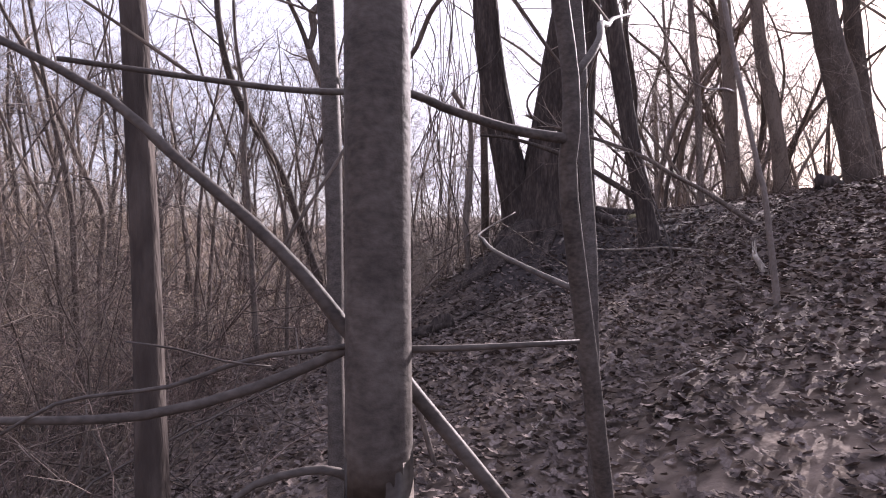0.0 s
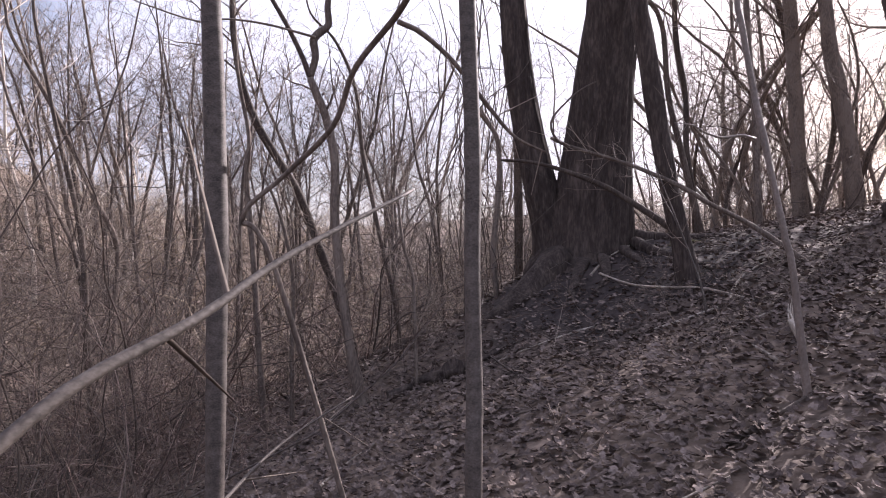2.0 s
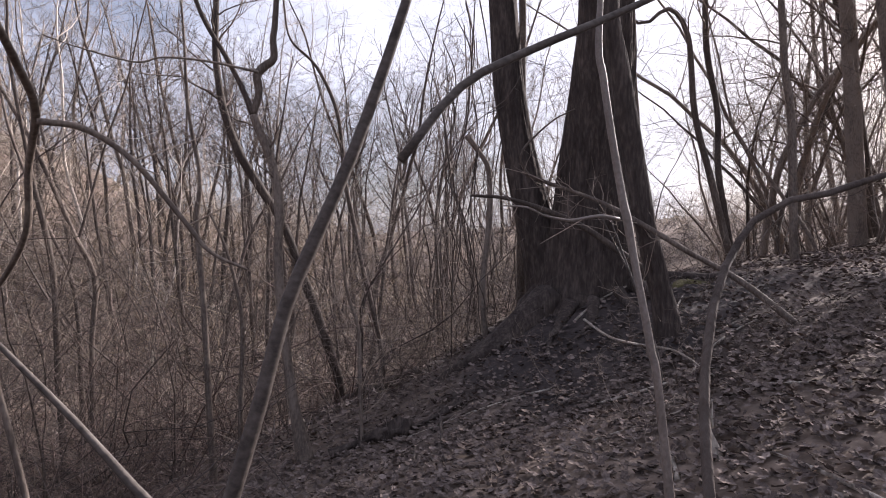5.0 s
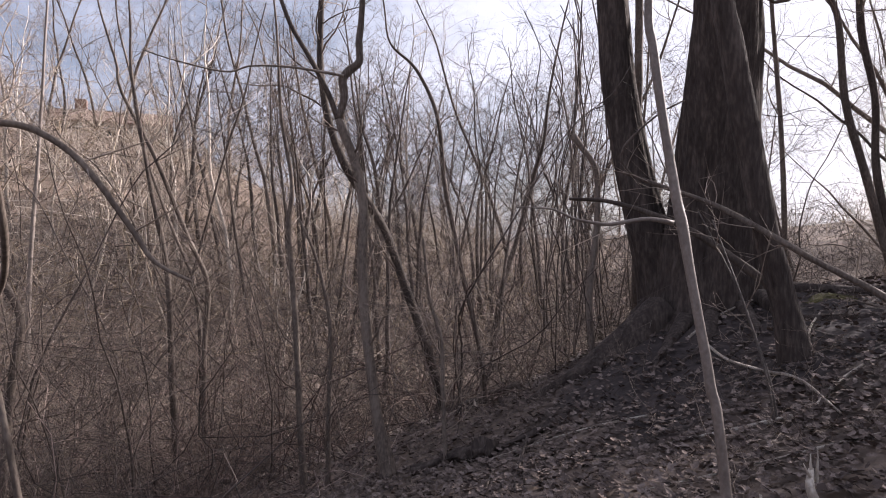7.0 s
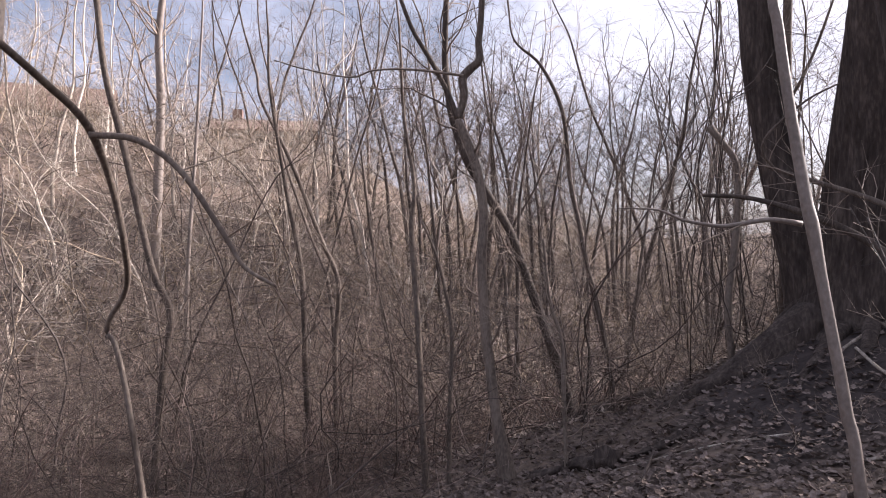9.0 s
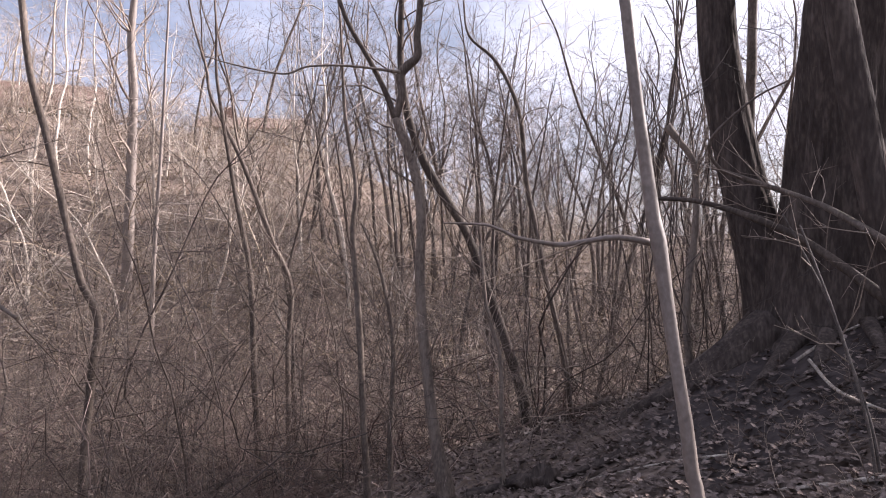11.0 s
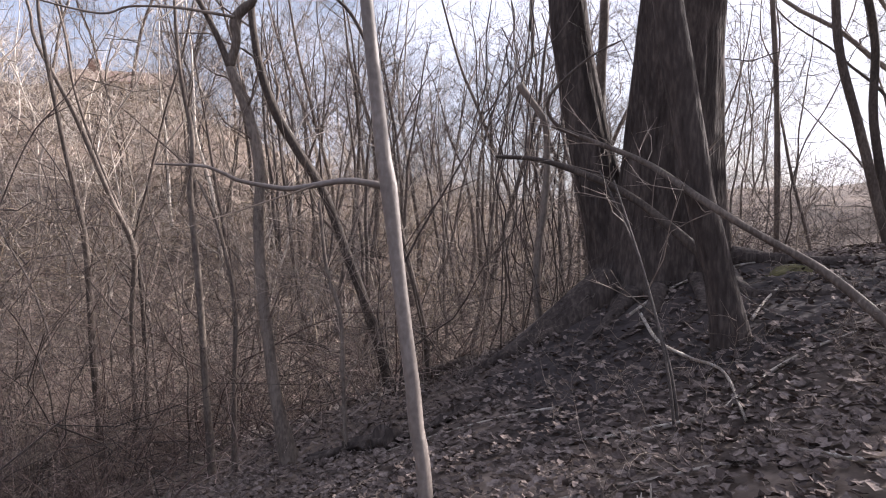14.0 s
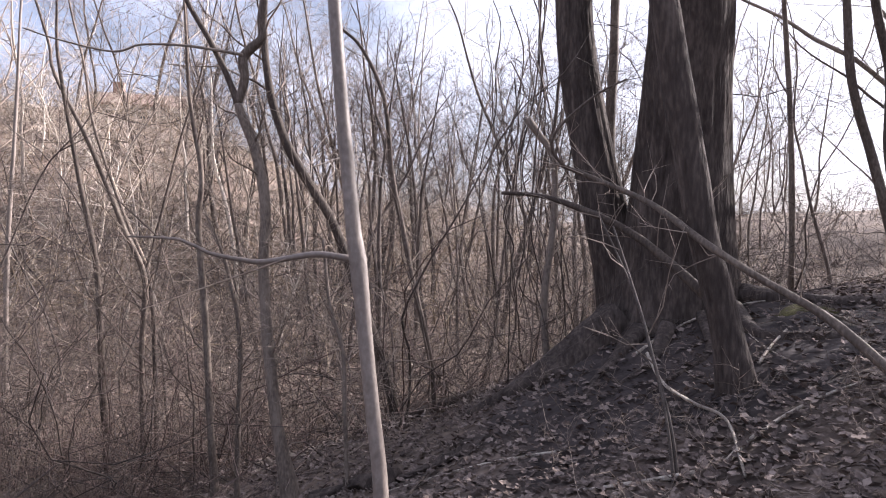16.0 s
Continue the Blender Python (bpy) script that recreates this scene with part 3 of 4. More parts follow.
def stem_tree(name, label, rows, mat, height=0, limbs=(), crown=0, crown_len=1.2, crown_from=0.55, seed=1, sides=10, step=0.12, twig=TWIG, fine=0, category="tree", group="", bump=0.06):
    """A tree from its measured stem: a trunk, named limbs, and a crown of wandering bare branches."""
    rng = np.random.default_rng(seed)
    rows = rooted(rows)
    if height:
        rows = raised(rng, rows, height, max(0.004, rows[-1][3] * 0.35))
    base = new(name)
    base.location = rows[0][:3]
    tagged(base, label, category, group)
    off = np.array([*rows[0][:3], 0.0])
    line = curve_through(np.array(rows) - off, step)
    ph = rng.uniform(0, 6, 4)

    def lump(p, a):
        s = p[:, 2:3] * 3.0
        return 1 + bump * (np.sin(2 * a + ph[0] + s) * 0.6 + np.sin(3 * a + ph[1] - 1.7 * s) * 0.5 + np.sin(9.0 * s / 3 + ph[2]) * 0.35)

    tr = Tubes()
    tr.add(line, sides, True, lump)
    part("trunk", tr.mesh("trunk", mat), base)
    tops = []
    for limb in limbs:
        lt = Tubes()
        lc = curve_through(np.array(limb) - off, 0.05)
        lt.add(lc, 7, True)
        part("branch", lt.mesh("branch", mat), base)
        tops.append(lc)
    cr = Tubes()
    for lc in tops:
        if fine:
            twigs_on(rng, cr, lc, fine, 0.35, 0.004, 0, 0.25, 0.03, 0.3)
    if crown:
        n = len(line)
        for _ in range(crown):
            i = int(n * rng.uniform(crown_from, 0.98))
            i = min(i, n - 2)
            w = side_way(rng, line[i + 1, :3] - line[i, :3], rng.uniform(0.6, 1.2)) + (0, 0, 0.15)
            k = crown_len * rng.uniform(0.6, 1.3) * (1.25 - 0.6 * i / n)
            r = line[i, 3] * rng.uniform(0.18, 0.36)
            limb = wander(rng, line[i, :3], w, k, r, r * 0.3, 6, 0.2, 0.06)
            cr.add(limb, 5, False)
            twigs_on(rng, cr, limb, 7, k * 0.45, r * 0.5, 1, 0.25, 0.05)
    if cr.verts:
        tagged(part("crown", cr.mesh("crown", twig), base, "bare thin twigs"), kind="stuff")
    return base


# old twin-stemmed tree on its mound
def old_tree():
    rng = np.random.default_rng(5)
    base = tagged(new("old_twin_tree"), "massive old tree with two furrowed grey-brown trunks on a mound", "tree")
    base.location = (3.05, 8.62, gz(3.05, 8.62))
    off = np.array([*base.location, 0.0])

    def furrows(seed):
        ph = np.random.default_rng(seed).uniform(0, 50, 3)

        def lump(p, a):
            out = np.ones((len(p), len(a)))
            for i, q in enumerate(p):
                for j, t in enumerate(a):
                    c, s = math.cos(t), math.sin(t)
                    rid = noise.noise((c * 7 + ph[0], s * 7, q[2] * 0.7 + ph[1]))
                    rid2 = noise.noise((c * 16 + ph[1], s * 16, q[2] * 1.5))
                    low = noise.noise((c * 1.4, s * 1.4 + ph[2], q[2] * 0.5))
                    out[i, j] = 1 + 0.075 * (1 - 2 * abs(rid)) + 0.035 * rid2 + 0.07 * low
            return out
        return lump

    for rows, seed, sides, high in ((MID_STEM, 3, 110, 15.0), (LEFT_STEM, 8, 72, 13.0)):
        rows = list(rows)
        x, y, z, r = rows[0]
        rows = [(x, y, z - 0.5, r * 1.12)] + rows
        rows = raised(rng, rows, high, 0.09)
        line = curve_through(np.array(rows) - off, 0.16)
        tb = Tubes()
        tb.add(line, sides, True, furrows(seed))
        trunk = part("trunk", tb.mesh("trunk", BARK_OLD), base)
        cr = Tubes()
        for _ in range(10):
            i = int(len(line) * rng.uniform(0.45, 0.97))
            w = side_way(rng, line[i, :3] - line[i - 1, :3], rng.uniform(0.7, 1.2)) + (0, 0, 0.3)
            limb = wander(rng, line[i, :3], w, rng.uniform(2.5, 5), line[i, 3] * 0.35, 0.02, 7, 0.16, 0.05)
            cr.add(limb, 6, False)
            twigs_on(rng, cr, limb, 8, 1.6, 0.03, 1, 0.22, 0.05)
        tagged(part("crown", cr.mesh("crown", TWIG), base, "bare spreading limbs"), kind="stuff")
    # surface roots
    roots = (((2.55, 8.3), (1.9, 7.95), (1.45, 7.85), (0.9, 7.9), 0.34), ((2.75, 7.9), (2.45, 7.45), (2.25, 7.1), (2.2, 6.8), 0.11),
             ((3.0, 7.75), (2.8, 7.2), (2.5, 6.9), (2.35, 6.5), 0.09), ((3.35, 7.8), (3.3, 7.1), (2.95, 6.75), (2.7, 6.62), 0.08),
             ((3.6, 7.9), (3.75, 7.2), (4.2, 6.95), (4.7, 6.9), 0.12), ((3.8, 8.3), (4.5, 8.0), (5.1, 7.9), (5.7, 8.1), 0.14))
    for a, b, c, d, r in roots:
        rows = [(px, py, gz(px, py) + h, rr) for (px, py), h, rr in ((a, 0.05, r), (b, -0.015, r * 0.6), (c, -0.015, r * 0.42), (d, -0.05, r * 0.25))]
        line = curve_through(np.array(rows) - off, 0.08)
        tb = Tubes()
        ph = rng.uniform(0, 6)
        tb.add(line, 12, True, lambda p, t: 1 + 0.12 * np.sin(3 * t + ph + p[:, :1] * 5))
        part("root", tb.mesh("root", BARK_OLD), base)
    return base


old_tree()
stem_tree("leaning_tree", "slim leaning tree with smooth dark bark beside the old tree", LEANING, BARK_OLD, 11, (), 9, 2.2, 0.6, 11, 26, 0.1, bump=0.05)
stem_tree("slim_tree", "slim straight tree behind the old trunk", BEHIND, BARK_BROWN, 11, (), 8, 2.0, 0.5, 12)
stem_tree("crooked_tree", "slim tree with a sharp crook in its forked top", KINK_TRUNK, BARK_BROWN, 0, (KINK_LEFT, KINK_RIGHT, KINK_TWIG), 9, 0.7, 0.35, 13, 14, 0.08, fine=12)
stem_tree("leaning_young_tree", "young tree that leans over the ravine edge", LEANER, BARK_BROWN, 9, (), 18, 1.3, 0.2, 14)
SAPS = "smooth grey saplings along the way"
stem_tree("grey_sapling", "smooth grey-brown sapling with long low side branches", SAP_A0, BARK_YOUNG, 4, (A0_B1, A0_B2, A0_B3, A0_B4, A0_B5, A0_B6, A0_B7), 5, 0.9, 0.75, 21, 20, 0.05, group=SAPS)
stem_tree("dark_sapling", "dark slim sapling on the bank", SAP_DARK, BARK_OLD, 5, (), 5, 1.0, 0.7, 22, 14, 0.08, group=SAPS)
stem_tree("straight_sapling", "straight grey sapling with a sunlit edge", SAP_A2, BARK_YOUNG, 6, (), 7, 1.1, 0.6, 23, 16, 0.08, group=SAPS)
stem_tree("forked_sapling", "grey sapling with a forked arm and a pale twig", SAP_A, BARK_YOUNG, 4, (A_B1, A_B2, A_B3), 5, 0.9, 0.75, 24, 16, 0.05, group=SAPS, fine=2)
stem_tree("straight_sapling", "slightly curved grey sapling with a sunlit edge", SAP_B, BARK_YOUNG, 6, (), 7, 1.1, 0.65, 25, 16, 0.06, group=SAPS)
stem_tree("forked_sapling", "thin pale sapling forking low into long arms", SAP_C, BARK_YOUNG, 0, (C_B1, C_B2), 0, 1, 0.6, 26, 12, 0.05, group=SAPS)
stem_tree("whip_sapling", "thin arching dark whip of a sapling beside the path", WHIP, BARK_OLD, 0, (), 0, 1, 0.6, 30, 10, 0.04, bump=0.1)
stem_tree("pale_sapling", "pale smooth sapling with one level side branch", SAP_D, BARK_PALE, 6, (D_B1,), 6, 1.1, 0.7, 27, 20, 0.05, group=SAPS, fine=3)
stem_tree("bowed_sapling", "thin bowed sapling with an arching arm", BOW, BARK_BROWN, 3.0, (BOW_B,), 0, 0.5, 0.3, 28, 12, 0.06, fine=5)
stem_tree("forked_tree", "slim tree that forks into two long arms above the ravine", NEST_TRUNK, BARK_BROWN, 0, (NEST_LEFT, NEST_RIGHT), 4, 0.8, 0.5, 31, 10, 0.12, fine=22)
stem_tree("crooked_sapling", "thin crooked dark sapling at the edge of the clearing", EDGE_STEM, BARK_BROWN, 0, (), 8, 0.8, 0.2, 32, 10, 0.1)
stem_tree("snag", "broken dark snag hung with vines", STUB, BARK_BROWN, 0, (), 5, 0.9, 0.3, 29, 10)
for k, (rows, name, label) in enumerate(((R1, "slope_tree", "stout dark tree at the top of the bank"), (R2, "slope_tree", "dark tree at the top of the bank"), (R3, "slope_tree", "slim dark tree on the bank's brow"),
                                         (R4, "slope_tree", "slim dark tree on the bank's brow"), (E1, "brow_tree", "slim bent tree beyond the brow"), (E2, "brow_tree", "slim bent tree beyond the brow"),
                                         (E3, "brow_tree", "slim dark tree beyond the brow"), (E4, "brow_tree", "thin straight tree beyond the brow"))):
    stem_tree(name, label, rows, BARK_BROWN, 10, (), 10, 1.8, 0.3, 40 + k, 10, 0.2, group="trees along the brow")
for k, rows in enumerate((V1, V2, V3, V4, V5, V6)):
    stem_tree("thin_sapling", "thin brown sapling at the ravine edge", rows, BARK_BROWN, 8 if k in (0, 3, 4, 5) else 0, (), 18, 0.9, 0.15, 60 + k, 8, 0.12, group="thin saplings at the ravine edge")
stem_tree("pale_tree", "pale sunlit tree on the foot of the hillside", PALE, BARK_PALE, 12, (), 22, 3.0, 0.3, 70, 10, 0.4)
stem_tree("pale_sapling", "thin pale sunlit sapling in the ravine", PALE_2, BARK_PALE, 12, (), 12, 1.4, 0.3, 71, 8, 0.3)


def fallen(name, label, rows, mat, fine, seed, arms=()):
    rng = np.random.default_rng(seed)
    base = tagged(new(name), label, "branch")
    off = np.array([*rows[0][:3], 0.0])
    base.location = rows[0][:3]
    line = curve_through(np.array(rows) - off, 0.08)
    tb = Tubes()
    tb.add(line, 10, True, lambda p, a: 1 + 0.06 * np.sin(2 * a + p[:, :1] * 7))
    part("limb", tb.mesh("limb", mat), base)
    for arm in arms:
        ab = Tubes()
        ab.add(curve_through(np.array(arm) - off, 0.08), 8, True)
        part("branch", ab.mesh("branch", mat), base)
    if fine:
        cr = Tubes()
        twigs_on(rng, cr, line, fine, 0.6, 0.006, 1, 0.25, 0.04)
        tagged(part("tangle", cr.mesh("tangle", TWIG), base), kind="stuff")
    return base


fallen("fallen_limb", "long fallen limb propped across the leaning tree", rooted(LIMB_1), BARK_BROWN, 14, 81, (LIMB_1B,))
fallen("fallen_limb", "bowed fallen limb against the leaning tree", rooted(LIMB_2), BARK_BROWN, 5, 82)
fallen("bare_shoot", "thin grey leaning shoot", rooted(SHOOT), BARK_YOUNG, 3, 83)
fallen("bare_shoot", "thin grey leaning shoot", rooted(SHOOT_2), BARK_YOUNG, 3, 84)


# ---- trees and brush that repeat ----
def wood_tree(name, label, seed, height, radius, limbs, mat, group, lean=0.05, start=0.3, least=0.0, twig=TWIG, flat=False):
    rng = np.random.default_rng(seed)
    base = tagged(new(name), label, "tree", group)
    trunk = wander(rng, (0, 0, -0.4), (rng.normal(0, lean), rng.normal(0, lean), 1), height + 0.4, radius, radius * 0.15, 13, 0.085 + 0.4 * max(0, lean - 0.05), 0.04)
    trunk[0] = (*trunk[0][:3], radius * 1.4)
    tb = Tubes()
    tr = np.array(trunk)
    tb.add(curve_through(trunk, 0.5), 7, False)
    part("trunk", tb.mesh("trunk", mat), base)
    cr = Tubes()
    for _ in range(limbs):
        f = rng.uniform(start, 0.97) * (len(tr) - 1)
        i = int(f)
        p = tr[i] + (tr[min(i + 1, len(tr) - 1)] - tr[i]) * (f - i)
        w = side_way(rng, np.array((0, 0, 1.0)), rng.uniform(0.95, 1.5) if flat else rng.uniform(0.6, 1.25)) + (0, 0, 0.0 if flat else 0.15)
        k = height * (rng.uniform(0.22, 0.5) if flat else rng.uniform(0.18, 0.36)) * (1.2 - 0.6 * f / len(tr))
        r = max(p[3] * rng.uniform(0.2, 0.42), least * 1.4)
        limb = wander(rng, p[:3], w, k, r, r * 0.25, 7 if flat else 5, 0.3 if flat else 0.24, rng.uniform(-0.08, 0.08) if flat else 0.07)
        cr.add(limb, 4, False)
        twigs_on(rng, cr, limb, 6, k * 0.5, max(r * 0.36, least), 1, 0.34, 0.0 if flat else 0.04)
    tagged(part("crown", cr.mesh("crown", twig), base, "bare twiggy crown"), kind="stuff")
    return base


def brush(name, label, seed, stems, height, spread, mat, group, bend=0.16, twig=TWIG, arch=0.06, thick=1.0, deep=1, splay=0.95, many=5, reach=0.34):
    """A shrub of canes that rise, arch over and tangle in side twigs."""
    rng = np.random.default_rng(seed)
    base = tagged(new(name), label, "shrub", group)
    st = Tubes()
    tw = Tubes()
    for _ in range(stems):
        a, k = rng.uniform(0, 6.28), height * rng.uniform(0.5, 1.15)
        q = (rng.normal(0, spread * 0.35), rng.normal(0, spread * 0.35), -0.15)
        t = rng.uniform(0.1, splay)
        r = rng.uniform(0.005, 0.011) * thick
        limb = wander(rng, q, (math.cos(a) * t, math.sin(a) * t, 1), k, r, r * 0.35, 7, bend, rng.uniform(-arch * 2.2, arch * 0.5))
        st.add(limb, 4, False)
        twigs_on(rng, tw, limb, many, k * reach, max(r * 0.55, 0.0042), deep, 0.32, 0.0, 0.15)
    tagged(part("cane", st.mesh("cane", mat), base), kind="stuff")
    tagged(part("tangle", tw.mesh("tangle", twig), base), kind="stuff")
    return base


def free_spot(x, y, gap):
    """Keeps plants off the walked line."""
    return min(math.hypot(x - px, y - py) for px, py in WALKED) > gap


WALKED = [(e[0], e[1]) for _, e, _, _ in PATH]


def strew(kinds, spots, rng, scale=(0.8, 1.2), tilt=3):
    """Puts the first plant of each kind on the first spots, and copies on the rest."""
    for n, (x, y) in enumerate(spots):
        k = kinds[n % len(kinds)]
        m = pose(x, y, gz(x, y), rng.normal(0, tilt), rng.normal(0, tilt), rng.uniform(0, 360))
        s = rng.uniform(*scale)
        ob = k if n < len(kinds) else copy_thing(k, m)
        ob.matrix_basis = m @ Matrix.Diagonal((s, s, s, 1))


rng = np.random.default_rng(100)


def sun_lane(x, y):
    """True in the gap between the trees up the bank through which the low sun reaches the saplings."""
    a = (x - 1.5) * 0.582 - (y - 2.5) * 0.813
    return x > 4 and -1.7 < a < 1.7


def open_view(x, y):
    """False in the clearing below the pale tree."""
    s = ((x - 1.5) * -15.1 + y * 15.4) / 465.0
    return not (0.2 < s < 1.03 and math.hypot(x - 1.5 + 15.1 * s, y - 15.4 * s) < 1.3)



def polar(az, d):
    return 1.0 - d * math.sin(radians(az)), d * math.cos(radians(az))


G1 = "bare trees on the far hillside"
far_kinds = [wood_tree("hillside_tree", "tall bare tree on the sunlit far hillside", 200 + k, h, r, 16, BARK_BROWN, G1, 0.05, 0.22, 0.011) for k, (h, r) in enumerate(((13, .085), (11, .065), (15, .11), (9, .05), (12, .075)))]
spots = [polar(rng.uniform(-45, 62), rng.uniform(24, 66)) for _ in range(66)]
pale_trees = [wood_tree("pale_hillside_tree", "pale sunlit young tree on the far hillside", 220 + k, h, r, 12, SUNLIT_TWIG, "pale young trees on the hillside", 0.12, 0.1, 0.012, SUNLIT_TWIG) for k, (h, r) in enumerate(((7, .045), (9.5, .065), (5.5, .032)))]
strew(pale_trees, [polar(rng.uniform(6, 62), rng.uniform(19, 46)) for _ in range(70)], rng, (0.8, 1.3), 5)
spots += [polar(rng.uniform(-42, 5), rng.uniform(22, 56)) for _ in range(20)]
strew(far_kinds, spots, rng, (0.7, 1.2), 4)
G9 = "trees on the low ridge"
ridge_kinds = [wood_tree("ridge_tree", "bare grey tree with a fine spreading crown on the low ridge", 240 + k, h, r, 19, BARK_MID, G9, 0.06, 0.25, 0.008, SHADED_TWIG) for k, (h, r) in enumerate(((10, .09), (8.5, .07), (11.5, .11)))]
strew(ridge_kinds, [polar(a + rng.uniform(-1, 1), rng.uniform(21, 38)) for a in np.linspace(-4, 30, 36)] + [polar(rng.uniform(-5, 21), rng.uniform(17, 30)) for _ in range(24)], rng, (0.75, 1.1), 4)
G2 = "young trees in the ravine"
young_kinds = [wood_tree("ravine_tree", "thin young tree in the ravine", 230 + k, h, r, 14, BARK_MID, G2, 0.3, 0.06, 0.0035, SHADED_TWIG, True) for k, (h, r) in enumerate(((6, .019), (5, .015), (7.5, .025), (4.2, .012)))]
spots = []
while len(spots) < 64:
    x, y = polar(rng.uniform(-20, 60), rng.uniform(9.5, 24))
    if y > 9.3 + 0.3 * x or x < -3.2:
        spots.append((x, y))
spots += [polar(rng.uniform(-36, -6), rng.uniform(15, 46)) for _ in range(26)]
strew(young_kinds, spots, rng, (0.7, 1.25), 7)
G10 = "crooked whips in the ravine"
whip_kinds = [wood_tree("ravine_whip", "crooked thin whip of a tree with many side twigs", 236 + k, h, r, 11, BARK_BROWN, G10, 0.5, 0.08, 0.003, TWIG, True) for k, (h, r) in enumerate(((3.6, .011), (4.4, .014), (3.0, .009)))]
spots = []
while len(spots) < 66:
    x, y = polar(rng.uniform(-16, 58), rng.uniform(6.5, 15))
    if (y > 8.9 + 0.3 * x or x < -1.6 - 0.06 * y) and free_spot(x, y, 3.5):
        spots.append((x, y))
while len(spots) < 106:
    x, y = rng.uniform(7.5, 17), rng.uniform(3, 18)
    if x > 3.4 + 0.42 * y:
        spots.append((x, y))
strew(whip_kinds, spots, rng, (0.7, 1.25), 9)
G3 = "bare trees up the bank"
bank_kinds = [wood_tree("bank_tree", "dark bare tree up the bank against the sky", 250 + k, h, r, 14, BARK_BROWN, G3, 0.08, 0.2, 0.005) for k, (h, r) in enumerate(((11, .10), (9, .07), (12, .13), (7, .05)))]
spots = []
# the last six stand out of view, added to shade the near bank
while len(spots) < 52:
    x, y = (rng.uniform(7.5, 30), rng.uniform(4, 30)) if len(spots) < 46 else (rng.uniform(7.5, 22), rng.uniform(-9, 5))
    if free_spot(x, y, 6.5) and (y < 6 or x > 2.6 + 0.42 * y) and not sun_lane(x, y):
        spots.append((x, y))
strew(bank_kinds, spots, rng, (0.75, 1.2), 5)
G8 = "dense trees over the brow"
brow_kinds = [wood_tree("brow_wood_tree", "slim dark tree with a dense twiggy crown over the brow", 260 + k, h, r, 16, BARK_BROWN, G8, 0.1, 0.12, 0.004) for k, (h, r) in enumerate(((8, .06), (6.5, .045), (9.5, .08)))]
spots = []
while len(spots) < 40:
    x, y = rng.uniform(7, 19), rng.uniform(5, 24)
    if free_spot(x, y, 7.5) and x > 2.8 + 0.42 * y and not sun_lane(x, y):
        spots.append((x, y))
spots += [q for q in (polar(rng.uniform(-48, -28), rng.uniform(12, 24)) for _ in range(22)) if not sun_lane(*q)]
spots += [(rng.uniform(17, 30), rng.uniform(6, 30)) for _ in range(26)]
strew(brow_kinds, spots, rng, (0.8, 1.2), 6)
G4 = "tangled brush in the ravine"
brush_kinds = [brush("brush", "tangle of bare brown stems and twigs", 270 + k, n, h, s, BARK_MID if k % 2 else BARK_BROWN, G4, 0.24, SHADED_TWIG if k % 2 else TWIG, 0.16, 1.0, 1, e, 4, 0.42) for k, (n, h, s, e) in enumerate(((8, 2.2, 1.0, 1.6), (6, 3.3, 0.8, 1.4), (9, 1.6, 1.2, 2.4), (7, 2.8, 1.0, 2.6)))]
spots = []
while len(spots) < 125:
    x, y = polar(rng.uniform(-12, 66), rng.uniform(4.8, 17))
    if (y > 8.6 + 0.3 * x or x < -2.2 - 0.06 * y) and free_spot(x, y, 2.2):
        spots.append((x, y))
spots += [polar(rng.uniform(-34, -6), rng.uniform(13, 34)) for _ in range(30)]
strew(brush_kinds, spots, rng, (0.8, 1.4), 6)
G12 = "dark brush on the far slopes"
slope_kinds = [brush("slope_brush", "dark bare brush on the far slope", 320 + k, n, h, 1.6, BARK_MID, G12, 0.22, SHADED_TWIG, 0.12, 2.0, 0, 1.4, 6, 0.45) for k, (n, h) in enumerate(((8, 2.6), (7, 3.4), (9, 2.0)))]
strew(slope_kinds, [polar(rng.uniform(4, 60), rng.uniform(17, 42)) for _ in range(70)] + [polar(rng.uniform(-34, -5), rng.uniform(22, 46)) for _ in range(60)], rng, (0.8, 1.4), 6)
G11 = "arching shrubs at the ravine edge"
arch_kinds = [brush("arching_shrub", "wide shrub of bare reddish-brown arching stems and crossing twigs", 300 + k, n, h, 0.5, BRAMBLE, G11, 0.17, BRAMBLE, 0.1, 1.1, 1, e, 4, 0.36) for k, (n, h, e) in enumerate(((6, 3.0, 1.6), (5, 3.6, 2.2), (7, 2.4, 2.6)))]
spots = []
while len(spots) < 44:
    x, y = polar(rng.uniform(4, 60), rng.uniform(6.0, 11.5))
    if (y > 8.8 + 0.3 * x or x < -1.9 - 0.06 * y) and free_spot(x, y, 3.8) and open_view(x, y):
        spots.append((x, y))
strew(arch_kinds, spots, rng, (0.75, 1.2), 7)
G5 = "pale dry thicket on the hillside"
pale_kinds = [brush("thicket", "thicket of dry upright stems in sunlit pale tones", 290 + k, n, h, s, STRAW, G5, 0.26, SUNLIT_TWIG, 0.12, 2.1, 0, 1.3, 5, 0.45) for k, (n, h, s) in enumerate(((12, 2.6, 4.5), (10, 3.4, 4.0), (14, 2.0, 5.0)))]
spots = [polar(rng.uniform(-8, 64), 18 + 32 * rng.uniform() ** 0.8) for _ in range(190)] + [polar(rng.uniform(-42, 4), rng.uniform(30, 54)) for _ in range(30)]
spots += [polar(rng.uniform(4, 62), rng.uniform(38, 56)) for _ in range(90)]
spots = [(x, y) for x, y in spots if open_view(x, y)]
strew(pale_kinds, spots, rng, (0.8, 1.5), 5)

